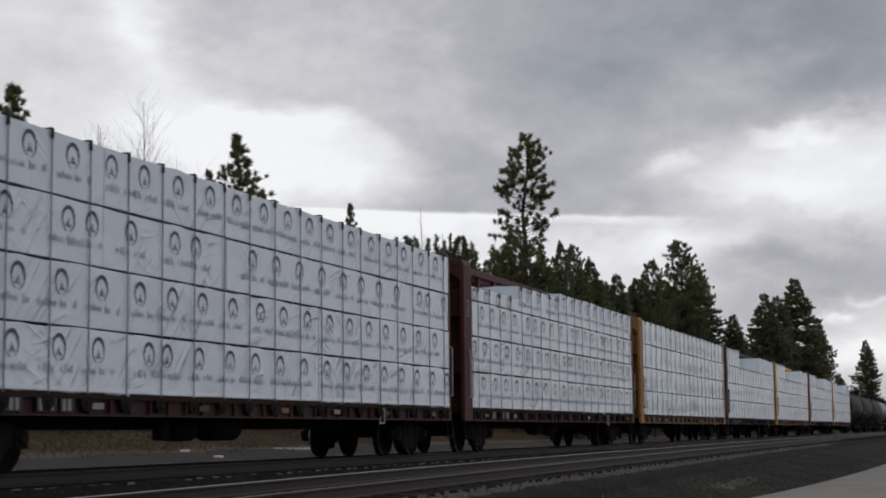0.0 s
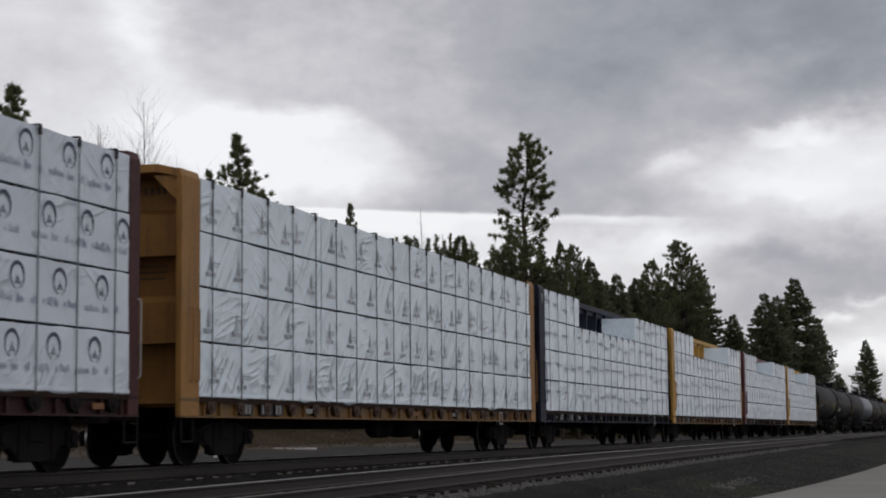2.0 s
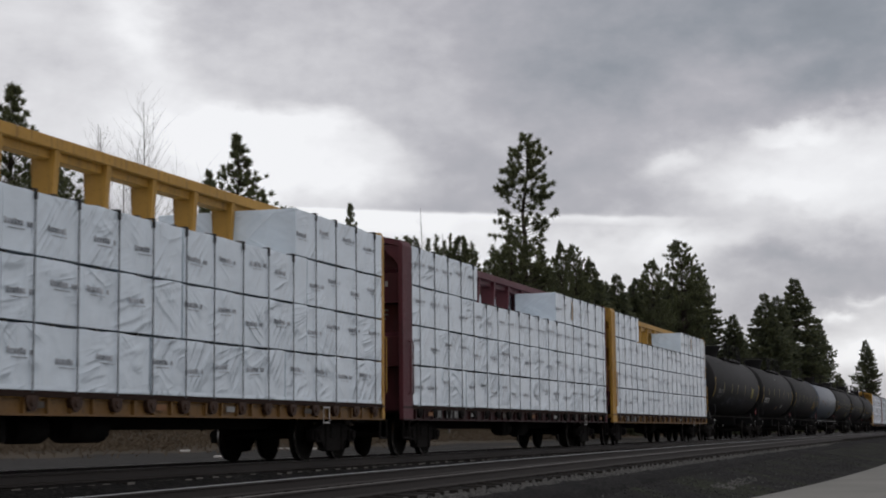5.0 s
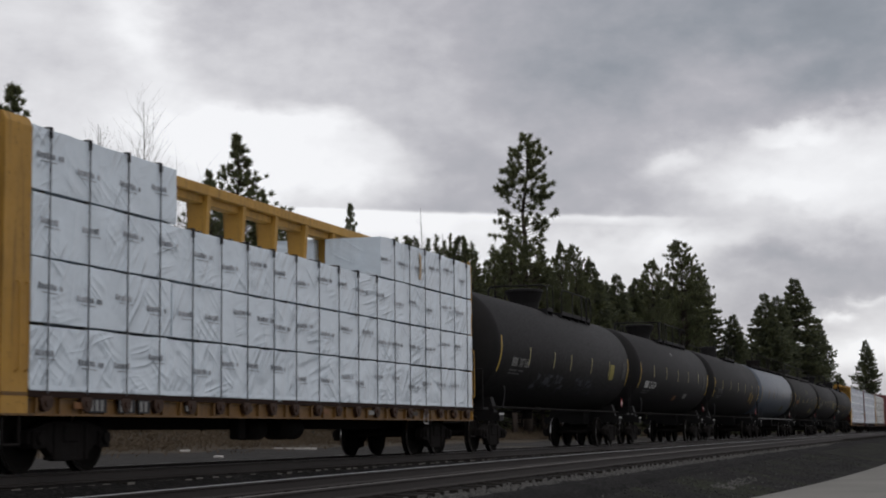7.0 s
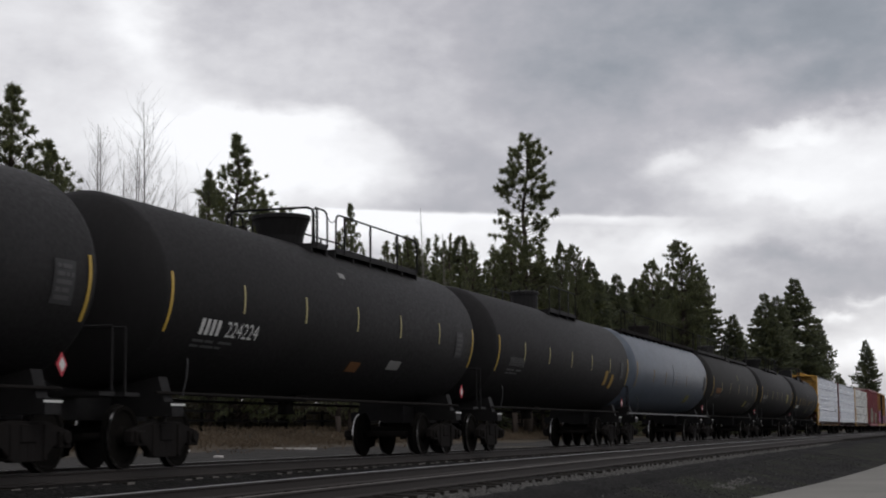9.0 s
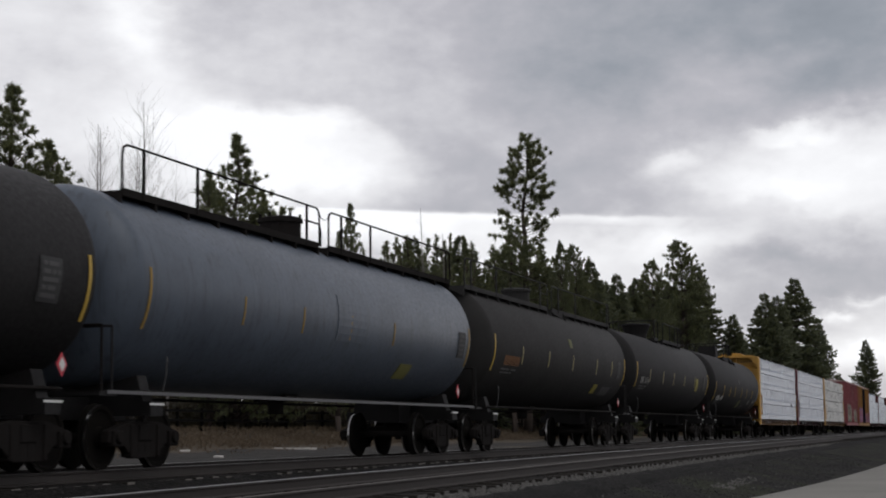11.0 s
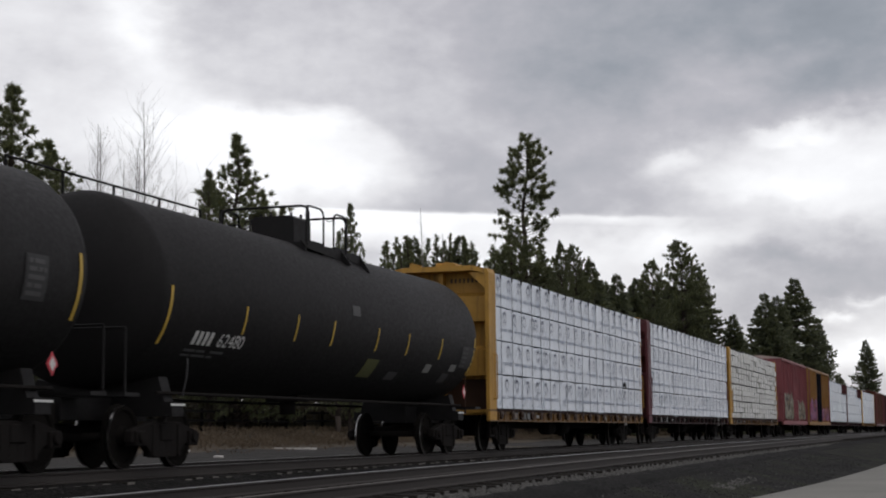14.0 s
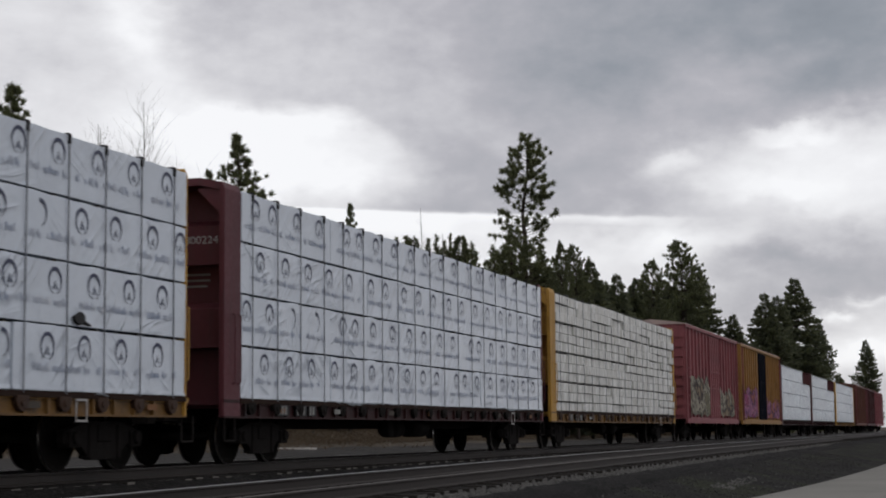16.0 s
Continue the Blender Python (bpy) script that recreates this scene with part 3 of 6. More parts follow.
def tree_meshes(kind, variant):
    """Trunk and crown of a conifer 1 m... scaled up: height 20 m."""
    key = ("tree", kind, variant)
    if key in MESHES:
        return MESHES[key]
    rng = random.Random(variant * 7 + len(kind))
    H = 20.0
    bm = bmesh.new()
    bend = [Vector((rng.uniform(-0.12, 0.12) * i / 3, rng.uniform(-0.12, 0.12) * i / 3, H * 0.98 * i / 8)) for i in range(9)]
    r_at = lambda f: 0.27 * (1 - f) ** 0.8 + 0.015
    for i in range(8):
        tube(bm, bend[i], bend[i + 1], r_at(i / 8), r_at((i + 1) / 8), 8)

    def axis(f):
        f = max(0.0, min(0.999, f)) * 8
        i = int(f)
        return bend[i].lerp(bend[i + 1], f - i)
    verts, faces = [], []
    n, base = {"pine": (300, 0.22), "young_pine": (520, 0.05), "slim_pine": (150, 0.10), "fir": (500, 0.04), "dense_pine": (620, 0.06)}[kind]

    def reach(d):
        """Half-width of the crown at d metres under the top."""
        if kind == "pine":
            return min(0.30 + 0.75 * d, 2.0) if d < 5.8 else 2.45
        if kind == "young_pine":
            return min(0.10 + 0.42 * d, 4.6) if d < 2 else min(0.94 + 0.52 * (d - 2), 4.6)
        if kind == "slim_pine":
            return min(0.05 + 0.19 * d, 2.1)
        if kind == "dense_pine":
            return 0.45 + 0.85 * d if d < 1.3 else min(1.55 + 0.30 * (d - 1.3), 3.5)
        return min(0.3 + 0.52 * d ** 0.97, 4.4)
    lobes = [rng.uniform(0.86 if kind in ("fir", "pine") else 0.58, 1.14) for _ in range(24)]
    for i in range(n):
        f = base + (1 - base) * (i + rng.random() * 0.8) / n
        d = H * (1 - f)
        a = rng.uniform(0, 2 * math.pi)
        length = reach(d) * (rng.uniform(0.35, 1.05) if kind == "pine" else rng.uniform(0.4, 1.0) if kind == "young_pine" else rng.uniform(0.66, 1.04) if kind == "fir" else rng.uniform(0.5, 1.1)) * lobes[int(f * 8) % 8 * 3 + int(a / 2.1)]
        if kind == "pine" and rng.random() < (0.6 if 5.0 < d < 5.8 else 0.05 if d < 5 else 0.4):
            continue
        rise = {"pine": rng.uniform(-0.1, 0.45), "young_pine": rng.uniform(0.15, 0.65), "slim_pine": rng.uniform(0.3, 1.0), "fir": rng.uniform(-0.1, 0.4), "dense_pine": rng.uniform(0.0, 0.6)}[kind]
        out = Vector((math.cos(a), math.sin(a), rise)).normalized()
        p = axis(f)
        q = p + out * length
        q.z -= 0.06 * length if kind == "fir" else -0.1 * length
        tube(bm, p, q, 0.05 * (1 - f) + 0.015, 0.008, 4, caps=False)
        side = Vector((-math.sin(a), math.cos(a), 0))
        if kind == "fir":
            m = max(2, int(length * 3.6))
            for j in range(m):
                g = 0.25 + 0.75 * (j + 0.6) / m
                c = p.lerp(q, g)
                w = (0.35 + 0.75 * (1 - g)) * min(1.0, length / 1.4)
                for s in (-1, 1):
                    tip = c + side * s * w * rng.uniform(0.6, 1.1) + out * rng.uniform(0.2, 0.5) + Vector((0, 0, rng.uniform(-0.3, 0.12)))
                    b = len(verts)
                    wid = out * rng.uniform(0.07, 0.15)
                    drop = Vector((0, 0, -rng.uniform(0.08, 0.3)))
                    verts.extend((c - wid, c + wid, tip, c.lerp(tip, 0.6) + drop))
                    faces.append((b, b + 1, b + 2)), faces.append((b, b + 2, b + 3))
            tuft(rng, verts, faces, q, 0.42, 14, out * 0.6)
        else:
            m = max(1, int(length * (2.0 if kind == "pine" else 1.6)))
            for j in range(m):
                g = (0.4 if kind == "pine" else 0.3) + (0.6 if kind == "pine" else 0.7) * (j + 0.9) / m
                c = p.lerp(q, g) + side * rng.uniform(-0.35, 0.35) * length * 0.4 + Vector((0, 0, rng.uniform(-0.1, 0.3)))
                tuft(rng, verts, faces, c, rng.uniform(0.28, 0.44), {"slim_pine": 34, "pine": 64, "dense_pine": 64}.get(kind, 46), (out * 0.7 + Vector((0, 0, 1.0))).normalized() * (0.7 if kind == "pine" else 0.8), 1.5)
    tuft(rng, verts, faces, axis(0.985), 0.36, 22, (0, 0, 1.3))
    tuft(rng, verts, faces, axis(0.96), 0.40, 22, (0, 0, 1.2))
    trunk = bpy.data.meshes.new("trunk")
    bm.to_mesh(trunk), bm.free()
    trunk.materials.append(BARK)
    crown = tri_mesh("crown", verts, faces, FIR_GREEN if kind == "fir" else PINE_GREEN)
    MESHES[key] = (trunk, crown)
    return MESHES[key]


TREE_WORDS = {"pine": "tall open-crowned pine with bare lower trunk", "young_pine": "bushy young pine branched to the ground", "slim_pine": "slender young pine in a thick stand", "dense_pine": "dense dark round-topped pine", "fir": "dense dark pointed fir"}


def tree(kind, x, y, height, width=1.0, variant=0, turn=0.0):
    """A conifer; width scales its spread against its height."""
    trunk, crown = tree_meshes(kind, variant)
    t = group_of("fir_tree" if kind == "fir" else "pine_tree", TREE_WORDS[kind] + " behind the railway", "tree", "trees behind the line")
    s = height / 20.0
    t.matrix_basis = pose(x, y, lerp_profile(FOOT, x) - 0.1, 0, 0, turn) @ Matrix.Diagonal((s * width, s * width, s, 1))
    part("trunk", trunk, t), part("crown", crown, t)
    return t


def bare_tree(x, y, height, seed, spread=0.16):
    """A straight thin leafless tree with side branches that rise at a slant."""
    rng = random.Random(seed)
    t = group_of("bare_tree", "thin leafless grey tree behind the railway", "tree", "bare trees")
    bm = bmesh.new()

    def twig(p, d, length, r, level):
        q = p
        for i in range(3):
            d = (d + Vector((rng.gauss(0, 0.08), rng.gauss(0, 0.08), 0.10))).normalized()
            e = q + d * length / 3
            tube(bm, q, e, r * (1 - 0.28 * i), r * (0.72 - 0.28 * i), 4, caps=False)
            if level < 2 and rng.random() < 0.85:
                b = rng.uniform(0, 6.28)
                twig(q.lerp(e, rng.random()), (d + Vector((math.cos(b), math.sin(b), 0.3)) * 0.7).normalized(), length * rng.uniform(0.35, 0.6), r * 0.5, level + 1)
            q = e
    r0 = 0.022 + height * 0.0032
    lean = Vector((rng.uniform(-0.04, 0.04), rng.uniform(-0.04, 0.04), 1))
    for i in range(10):
        tube(bm, lean * height * i / 10, lean * height * (i + 1) / 10, r0 * (1 - i / 10) + 0.012, r0 * (0.9 - i / 10) + 0.012, 6, caps=False)
    n = int(height * 4.5)
    for i in range(n):
        f = 0.25 + 0.72 * i / n
        b = rng.uniform(0, 6.28)
        d = Vector((math.cos(b), math.sin(b), rng.uniform(0.7, 1.4))).normalized()
        twig(lean * height * f, d, height * spread * (1.15 - f) * rng.uniform(0.6, 1.4) + 0.2, r0 * 0.32 * (1.2 - f), 0)
    me = bpy.data.meshes.new("bare_crown")
    bm.to_mesh(me), bm.free()
    me.materials.append(PALE_BARK)
    part("crown", me, t)
    t.matrix_basis = pose(x, y, lerp_profile(FOOT, x) - 0.1)


def brush(name, xs, ys, count, seed, size, high, mat, label):
    """Undergrowth, too thick to count."""
    rng = random.Random(seed)
    verts, faces = [], []
    for _ in range(count):
        x, y = rng.uniform(*xs), ys[0] + (ys[1] - ys[0]) * rng.random() ** 1.4
        tall = high * (0.45 + 0.75 * abs(noise.noise(Vector((x * 0.2, y * 0.12, 1.5))))) + 0.2
        c = Vector((x, y, ground_height(x, y) + rng.uniform(0.0, tall)))
        tuft(rng, verts, faces, c, size * rng.uniform(0.7, 1.3), 9, (0, 0, 0.5), 1.6)
    return tagged(new(name, tri_mesh(name, verts, faces, mat)), label, "undergrowth", kind="stuff")


# single trees that stand out against the sky
tree("young_pine", -36, 56.4, 14.5, 1.1, 2, 0)
tree("young_pine", -36, 59.8, 12.7, 1.1, 3, 0)
tree("young_pine", -36, 58.3, 11.3, 1.1, 1, 0)
tree("young_pine", -36, 77.5, 16.0, 1.15, 1, 0)
tree("young_pine", -36, 74.6, 13.6, 0.75, 3, 50)
tree("young_pine", -36, 81.5, 13.5, 0.8, 3, 0)
tree("young_pine", -36, 83.6, 13.0, 0.7, 2, 0)
tree("young_pine", -34, 88.9, 13.9, 0.62, 2, 0)
tree("slim_pine", -34, 87.0, 12.1, 1.0, 3, 0)
tree("pine", -34, 128.8, 24.9, 1.05, 3, 0)
tree("pine", -34, 124.6, 16.6, 1.0, 1, 0)
tree("young_pine", -34, 133.5, 16.3, 0.9, 2, 0)
tree("dense_pine", -30, 124.0, 15.4, 0.52, 1, 0)
tree("dense_pine", -30, 129.2, 15.6, 0.62, 3, 0)
tree("fir", -30, 134.5, 15.2, 0.8, 2, 0)
tree("dense_pine", -30, 162.7, 17.7, 0.68, 2, 0)
tree("dense_pine", -30, 181.1, 21.5, 0.95, 3, 0)
tree("fir", -30, 191.5, 20.2, 0.8, 1, 0)
tree("fir", -30, 145.3, 15.0, 0.8, 2, 0)
tree("fir", -26, 191.5, 14.4, 0.8, 3, 0)
tree("fir", -26, 223.8, 19.4, 0.9, 2, 40)
tree("fir", -26, 238.2, 20.2, 0.8, 3, 40)
tree("fir", -26, 263.9, 24.9, 1.0, 1, 70)
tree("fir", -26, 300.8, 21.0, 0.85, 2, 0)
tree("fir", -24, 409.5, 22.5, 0.75, 3, 20)
bare_tree(-36, 68.1, 15.9, 3, 0.34)
bare_tree(-36, 63.4, 14.1, 8, 0.22)
bare_tree(-36, 64.0, 14.0, 21, 0.24)
bare_tree(-36, 66.5, 13.4, 5, 0.26)
bare_tree(-36, 66.8, 13.1, 15, 0.28)
bare_tree(-36, 70.0, 12.3, 6, 0.26)
bare_tree(-36, 65.9, 12.6, 9, 0.26)
bare_tree(-34, 103.4, 15.3, 4, 0.07)
bare_tree(-34, 107.8, 14.2, 14, 0.07)
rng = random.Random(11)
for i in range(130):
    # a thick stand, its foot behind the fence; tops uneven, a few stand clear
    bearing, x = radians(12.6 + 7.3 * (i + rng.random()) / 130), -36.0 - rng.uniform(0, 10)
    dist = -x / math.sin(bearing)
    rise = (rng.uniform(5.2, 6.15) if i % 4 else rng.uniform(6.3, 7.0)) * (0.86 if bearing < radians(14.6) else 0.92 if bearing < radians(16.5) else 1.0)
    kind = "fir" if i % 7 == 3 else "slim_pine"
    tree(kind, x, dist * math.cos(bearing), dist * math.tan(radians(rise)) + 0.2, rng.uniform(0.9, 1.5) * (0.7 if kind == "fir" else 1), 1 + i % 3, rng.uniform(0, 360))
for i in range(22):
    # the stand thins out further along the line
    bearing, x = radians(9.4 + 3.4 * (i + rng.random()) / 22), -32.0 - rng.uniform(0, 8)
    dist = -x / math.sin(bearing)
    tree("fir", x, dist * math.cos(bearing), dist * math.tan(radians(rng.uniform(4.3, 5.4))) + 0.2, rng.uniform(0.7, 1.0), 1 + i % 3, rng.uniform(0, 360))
for i in range(26):
    y = 225 + 8 * i + rng.uniform(-3, 3)
    tree("fir", -30 - rng.uniform(0, 10), y, rng.uniform(13, 17), rng.uniform(0.8, 1.2), 1 + i % 3, rng.uniform(0, 360))
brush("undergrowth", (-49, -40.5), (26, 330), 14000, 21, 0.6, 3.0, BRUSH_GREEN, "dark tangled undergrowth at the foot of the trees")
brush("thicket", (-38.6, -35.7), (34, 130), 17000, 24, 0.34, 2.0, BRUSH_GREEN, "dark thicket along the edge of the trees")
brush("short_grass", (-33, -27), (28, 90), 700, 23, 0.12, 0.02, STRAW, "short dry brown grass on the gravel's edge")
brush("dry_grass", (-35.8, -31.2), (36, 260), 30000, 22, 0.15, 0.08, STRAW, "dry straw-coloured grass tufts on the bank")


# ---------------------------------------------------------------- loose stones, verge things
def stones(name, count, seed, xs, ys, height, size, mat, label):
    """Loose crushed stone, too many to count."""
    rng = random.Random(seed)
    verts, faces = [], []
    for _ in range(count):
        y = ys[0] + (ys[1] - ys[0]) * rng.random() ** 1.6
        x = rng.uniform(*xs)
        c, r = Vector((x, y, height(x, y))), size * rng.uniform(0.5, 1.3)
        b = len(verts)
        m = Euler((rng.uniform(0, 6), rng.uniform(0, 6), rng.uniform(0, 6))).to_matrix()
        for d in ((1, 0, 0), (-1, 0, 0), (0, 1, 0), (0, -1, 0), (0, 0, 1), (0, 0, -1)):
            verts.append(c + m @ Vector(d) * r * rng.uniform(0.6, 1.1))
        for f in ((0, 2, 4), (2, 1, 4), (1, 3, 4), (3, 0, 4), (2, 0, 5), (1, 2, 5), (3, 1, 5), (0, 3, 5)):
            faces.append(tuple(b + i for i in f))
    return tagged(new(name, tri_mesh(name, verts, faces, mat)), label, "loose stone", kind="stuff")


def shoulder_height(x, y):
    f = max(0.0, min(1.0, (x + 6.9) / (path_edge(y) + 6.9)))
    return (-0.42 + sag(y) * 0.8) * (1 - f) - 1.0 * f - 0.015


STONE = plain("loose_grey_stone", (0.030, 0.029, 0.028), 0.9, spread=0.6, scale=2.5)
STONE_PALE = plain("loose_pale_stone", (0.10, 0.097, 0.09), 0.9, spread=0.5, scale=2.5)
stones("shoulder_stones", 7000, 31, (-7.0, -4.2), (14, 75), shoulder_height, 0.03, STONE, "loose dark grey stones on the shoulder")
stones("pale_stones", 260, 32, (-6.9, -4.4), (14, 60), shoulder_height, 0.028, STONE_PALE, "a few pale stones on the shoulder")
stones("pale_patch", 120, 33, (-5.75, -5.35), (38, 44), shoulder_height, 0.045, STONE_PALE, "patch of pale broken stone on the shoulder")
stones("ballast_stones", 6000, 34, (-7.38, -6.8), (14, 90), lambda x, y: -0.34 + sag(y) * 0.93 + (-7.3 - x) * 0.2, 0.035, STONE, "dark ballast stones beside the tie ends")
stones("rim_stones", 5000, 36, (-7.42, -7.20), (14, 90), lambda x, y: -0.32 + sag(y) * 0.97 + (-7.3 - x) * 0.3, 0.030, STONE_PALE, "pale stones along the rim of the near track")
stones("yard_stones", 3000, 35, (-28, -16), (64, 130), ground_height, 0.05, STONE_PALE, "pale stones on the gravel strip")


def slab(x, y, lx, ly, h, turn):
    me = shape(("slab", lx), lambda bm: box(bm, -lx / 2, lx / 2, -ly / 2, ly / 2, -0.05, h), CONCRETE, bevel=0.03)
    ob = tagged(new("concrete_block", me), "pale concrete block lying on the gravel", "concrete block", "blocks on the gravel")
    ob.matrix_basis = pose(x, y, ground_height(x, y) + 0.02, 0, 0, turn)


slab(-30.0, 71.0, 0.4, 3.3, 0.06, 58)
slab(-30.2, 60.4, 0.35, 0.6, 0.07, 20)
slab(-25.2, 53.0, 0.25, 0.3, 0.08, 70)


def fence():
    """Weathered post-and-rail fence along the edge of the trees."""
    f = tagged(new("fence"), "dark weathered wooden rail fence before the trees", "fence")
    post = shape("fence_post", lambda bm: box(bm, -0.06, 0.06, -0.06, 0.06, -0.2, 1.15), FENCE_WOOD, bevel=0.01)
    rail = shape("fence_rail", lambda bm: box(bm, -0.03, 0.03, -1.3, 1.3, -0.06, 0.06), FENCE_WOOD)
    for i in range(44):
        y = 34 + 2.6 * i
        z = ground_height(-35.6, y)
        part("post", post, f, (-35.6, y, z))
        for h in (0.55, 1.0):
            part("fence_rail", rail, f, (-35.52, y + 1.3, (z + ground_height(-35.6, y + 2.6)) / 2 + h))


fence()


# ---------------------------------------------------------------- running gear
def wheel_draw(bm):
    lathe(bm, [(-0.065, 0.20), (-0.06, 0.42), (-0.065, 0.511), (-0.035, 0.511), (-0.03, 0.485), (0.035, 0.483), (0.065, 0.481), (0.065, 0.42), (0.03, 0.39), (0.02, 0.17), (0.09, 0.14), (0.09, 0.10)], "x", 28)


def truck_side(bm):
    outline = [(-1.12, 0.40), (-1.10, 0.58), (-0.72, 0.66), (-0.45, 0.72), (0.45, 0.72), (0.72, 0.66), (1.10, 0.58), (1.12, 0.40), (0.68, 0.40), (0.58, 0.30), (0.36, 0.16), (-0.36, 0.16), (-0.58, 0.30), (-0.68, 0.40)]
    prism(bm, outline, "x", -0.07, 0.07)
    for s in (-1, 1):
        box(bm, -0.10, 0.12, s * 0.89 - 0.15, s * 0.89 + 0.15, 0.34, 0.58)
        tube(bm, (0.10, s * 0.89, 0.483), (0.17, s * 0.89, 0.483), 0.10, n=12)
        box(bm, -0.09, 0.10, s * 0.42 - 0.05, s * 0.42 + 0.05, 0.18, 0.68)


def spring_draw(bm):
    lathe_z(bm, [(0.05 if i % 2 else 0.085, 0.22 + 0.022 * i) for i in range(17)], 10)


WHEELS = {}           # wheels by their corner of the truck


def add_truck(car, y):
    t = new("truck")
    t.parent = car
    t.matrix_basis = pose(0, y, 0)
    wheel = shape("wheel", wheel_draw, WHEEL_DARK, WHEEL_STEEL, crisp=35)
    if not wheel.get("toned"):
        for p in wheel.polygons:
            r = math.hypot(p.center.y, p.center.z)
            p.material_index = 1 if 0.46 < r < 0.50 and abs(p.normal.x) < 0.5 and p.center.x > 0.036 else 0
        wheel["toned"] = 1
    side = shape("side_frame", truck_side, IRON, bevel=0.015)
    for s in (-1, 1):
        part("side_frame", side, t, pose(s * 1.0, 0, 0, 0, 0, 0 if s > 0 else 180))
        for dy in (-0.2, 0.0, 0.2):
            part("spring", shape("spring", spring_draw, IRON), t, (s * 1.0, dy, 0))
    part("bolster", shape("bolster", lambda bm: (box(bm, -1.1, 1.1, -0.2, 0.2, 0.42, 0.68), box(bm, -0.3, 0.3, -0.3, 0.3, 0.66, 0.78)), IRON, bevel=0.02), t)
    for dy in (-0.89, 0.89):
        part("axle", shape("axle", lambda bm: tube(bm, (-0.98, 0, 0), (0.98, 0, 0), 0.075, n=12), IRON), t, (0, dy, 0.483))
        for s in (-1, 1):
            WHEELS.setdefault((s, dy), []).append(part("wheel", wheel, t, pose(s * 0.755, dy, 0.483, 0, 0, 0 if s > 0 else 180)))
    return t


def coupler_draw(bm):
    box(bm, -0.11, 0.11, -0.7, 0.1, 0.74, 0.98)
    prism(bm, [(-0.2, 0.1), (-0.18, 0.34), (0.02, 0.40), (0.06, 0.25), (0.2, 0.2), (0.18, 0.05)], "z", 0.70, 1.0)


def mover(ob, x, y, z, turn=0.0):
    MOVERS.append((ob, x, y, z, turn))
    ob.matrix_basis = pose(x, y, z, 0, 0, turn)


# ---------------------------------------------------------------- lumber cars
SILL_LO, DECK, LOAD_TOP, HALF = 0.78, 1.10, 4.66, 1.40
TIER = (LOAD_TOP - DECK) / 4


DARK_STENCIL = plain("worn_dark_stencil_paint", (0.10, 0.065, 0.03), 0.7)
PALE_STENCIL = plain("worn_pale_stencil_paint", (0.38, 0.37, 0.36), 0.7)
STAIN = plain("tan_wrap_stain", (0.42, 0.30, 0.17), 0.6)
BULK_TOP, PEAK, LOW_PEAK = 4.74, 4.84, 4.80


def add_bulkhead(car, color, y, depth, turn, peak):
    """End wall: plate on the load's side, flanges and ribs outwards, a gusset in each upper corner."""
    ck, top = color.name, BULK_TOP
    at = pose(0, y, 0, 0, 0, turn)
    wall = part("bulkhead", shape(("bulkhead", ck, peak), lambda bm: prism(bm, [(-1.30, 0.95), (1.30, 0.95), (1.30, top - 0.06), (0.95, peak - 0.12), (-0.95, peak - 0.12), (-1.30, top - 0.06)], "y", -0.05, 0.0), color), car, at)
    for s in (-1, 1):
        def flange(bm):
            x0, x1 = sorted((s * 1.30, s * HALF))
            prism(bm, [(x0, 0.80), (x1, 0.80), (x1, top - 0.12), (x1 - 0.05 if s > 0 else x1, top), (x0 if s > 0 else x0 + 0.05, top), (x0, top - 0.12)], "y", -depth, 0.0)
        part("flange", shape(("flange", ck, depth, s), flange, color, bevel=0.01), wall)
        part("gusset", shape(("gusset", ck, depth, s), lambda bm: prism(bm, [(s * 1.31, top - 0.10), (s * 1.31, top - 0.55), (s * 0.86, top - 0.10)], "y", -depth * 0.92, -depth * 0.92 + 0.04), color), wall)
    part("top_flange", shape(("top_flange", ck, depth, peak), lambda bm: prism(bm, [(-1.32, top - 0.14), (-0.95, peak - 0.15), (0.95, peak - 0.15), (1.32, top - 0.14), (1.32, top - 0.01), (0.95, peak - 0.02), (-0.95, peak - 0.02), (-1.32, top - 0.01)], "y", -depth, 0.0), color), wall)
    # broad hat-shaped stiffeners with a sloping top and a flat underside
    out = 0.05 + min(0.26, depth * 0.4)
    rib = shape(("rib", ck, depth), lambda bm: prism(bm, [(-out, 0.0), (-out, 0.66), (-0.05, 0.78), (-0.05, 0.0)], "x", -1.30, 1.30), color)
    for z in (1.97, 3.38):
        part("rib", rib, wall, (0, 0, z))
    if color is YELLOW:
        part("splash_panel", shape(("splash_panel", ck), lambda bm: box(bm, -1.29, 1.29, -0.058, -0.053, 1.0, 1.88), RUSTED), wall, None, "rust-stained lower panel")
    part("centre_post", shape(("centre_post", ck, depth, peak), lambda bm: box(bm, -0.06, 0.06, -depth * 0.5, -0.05, 1.0, peak - 0.15), color), wall)
    return wall


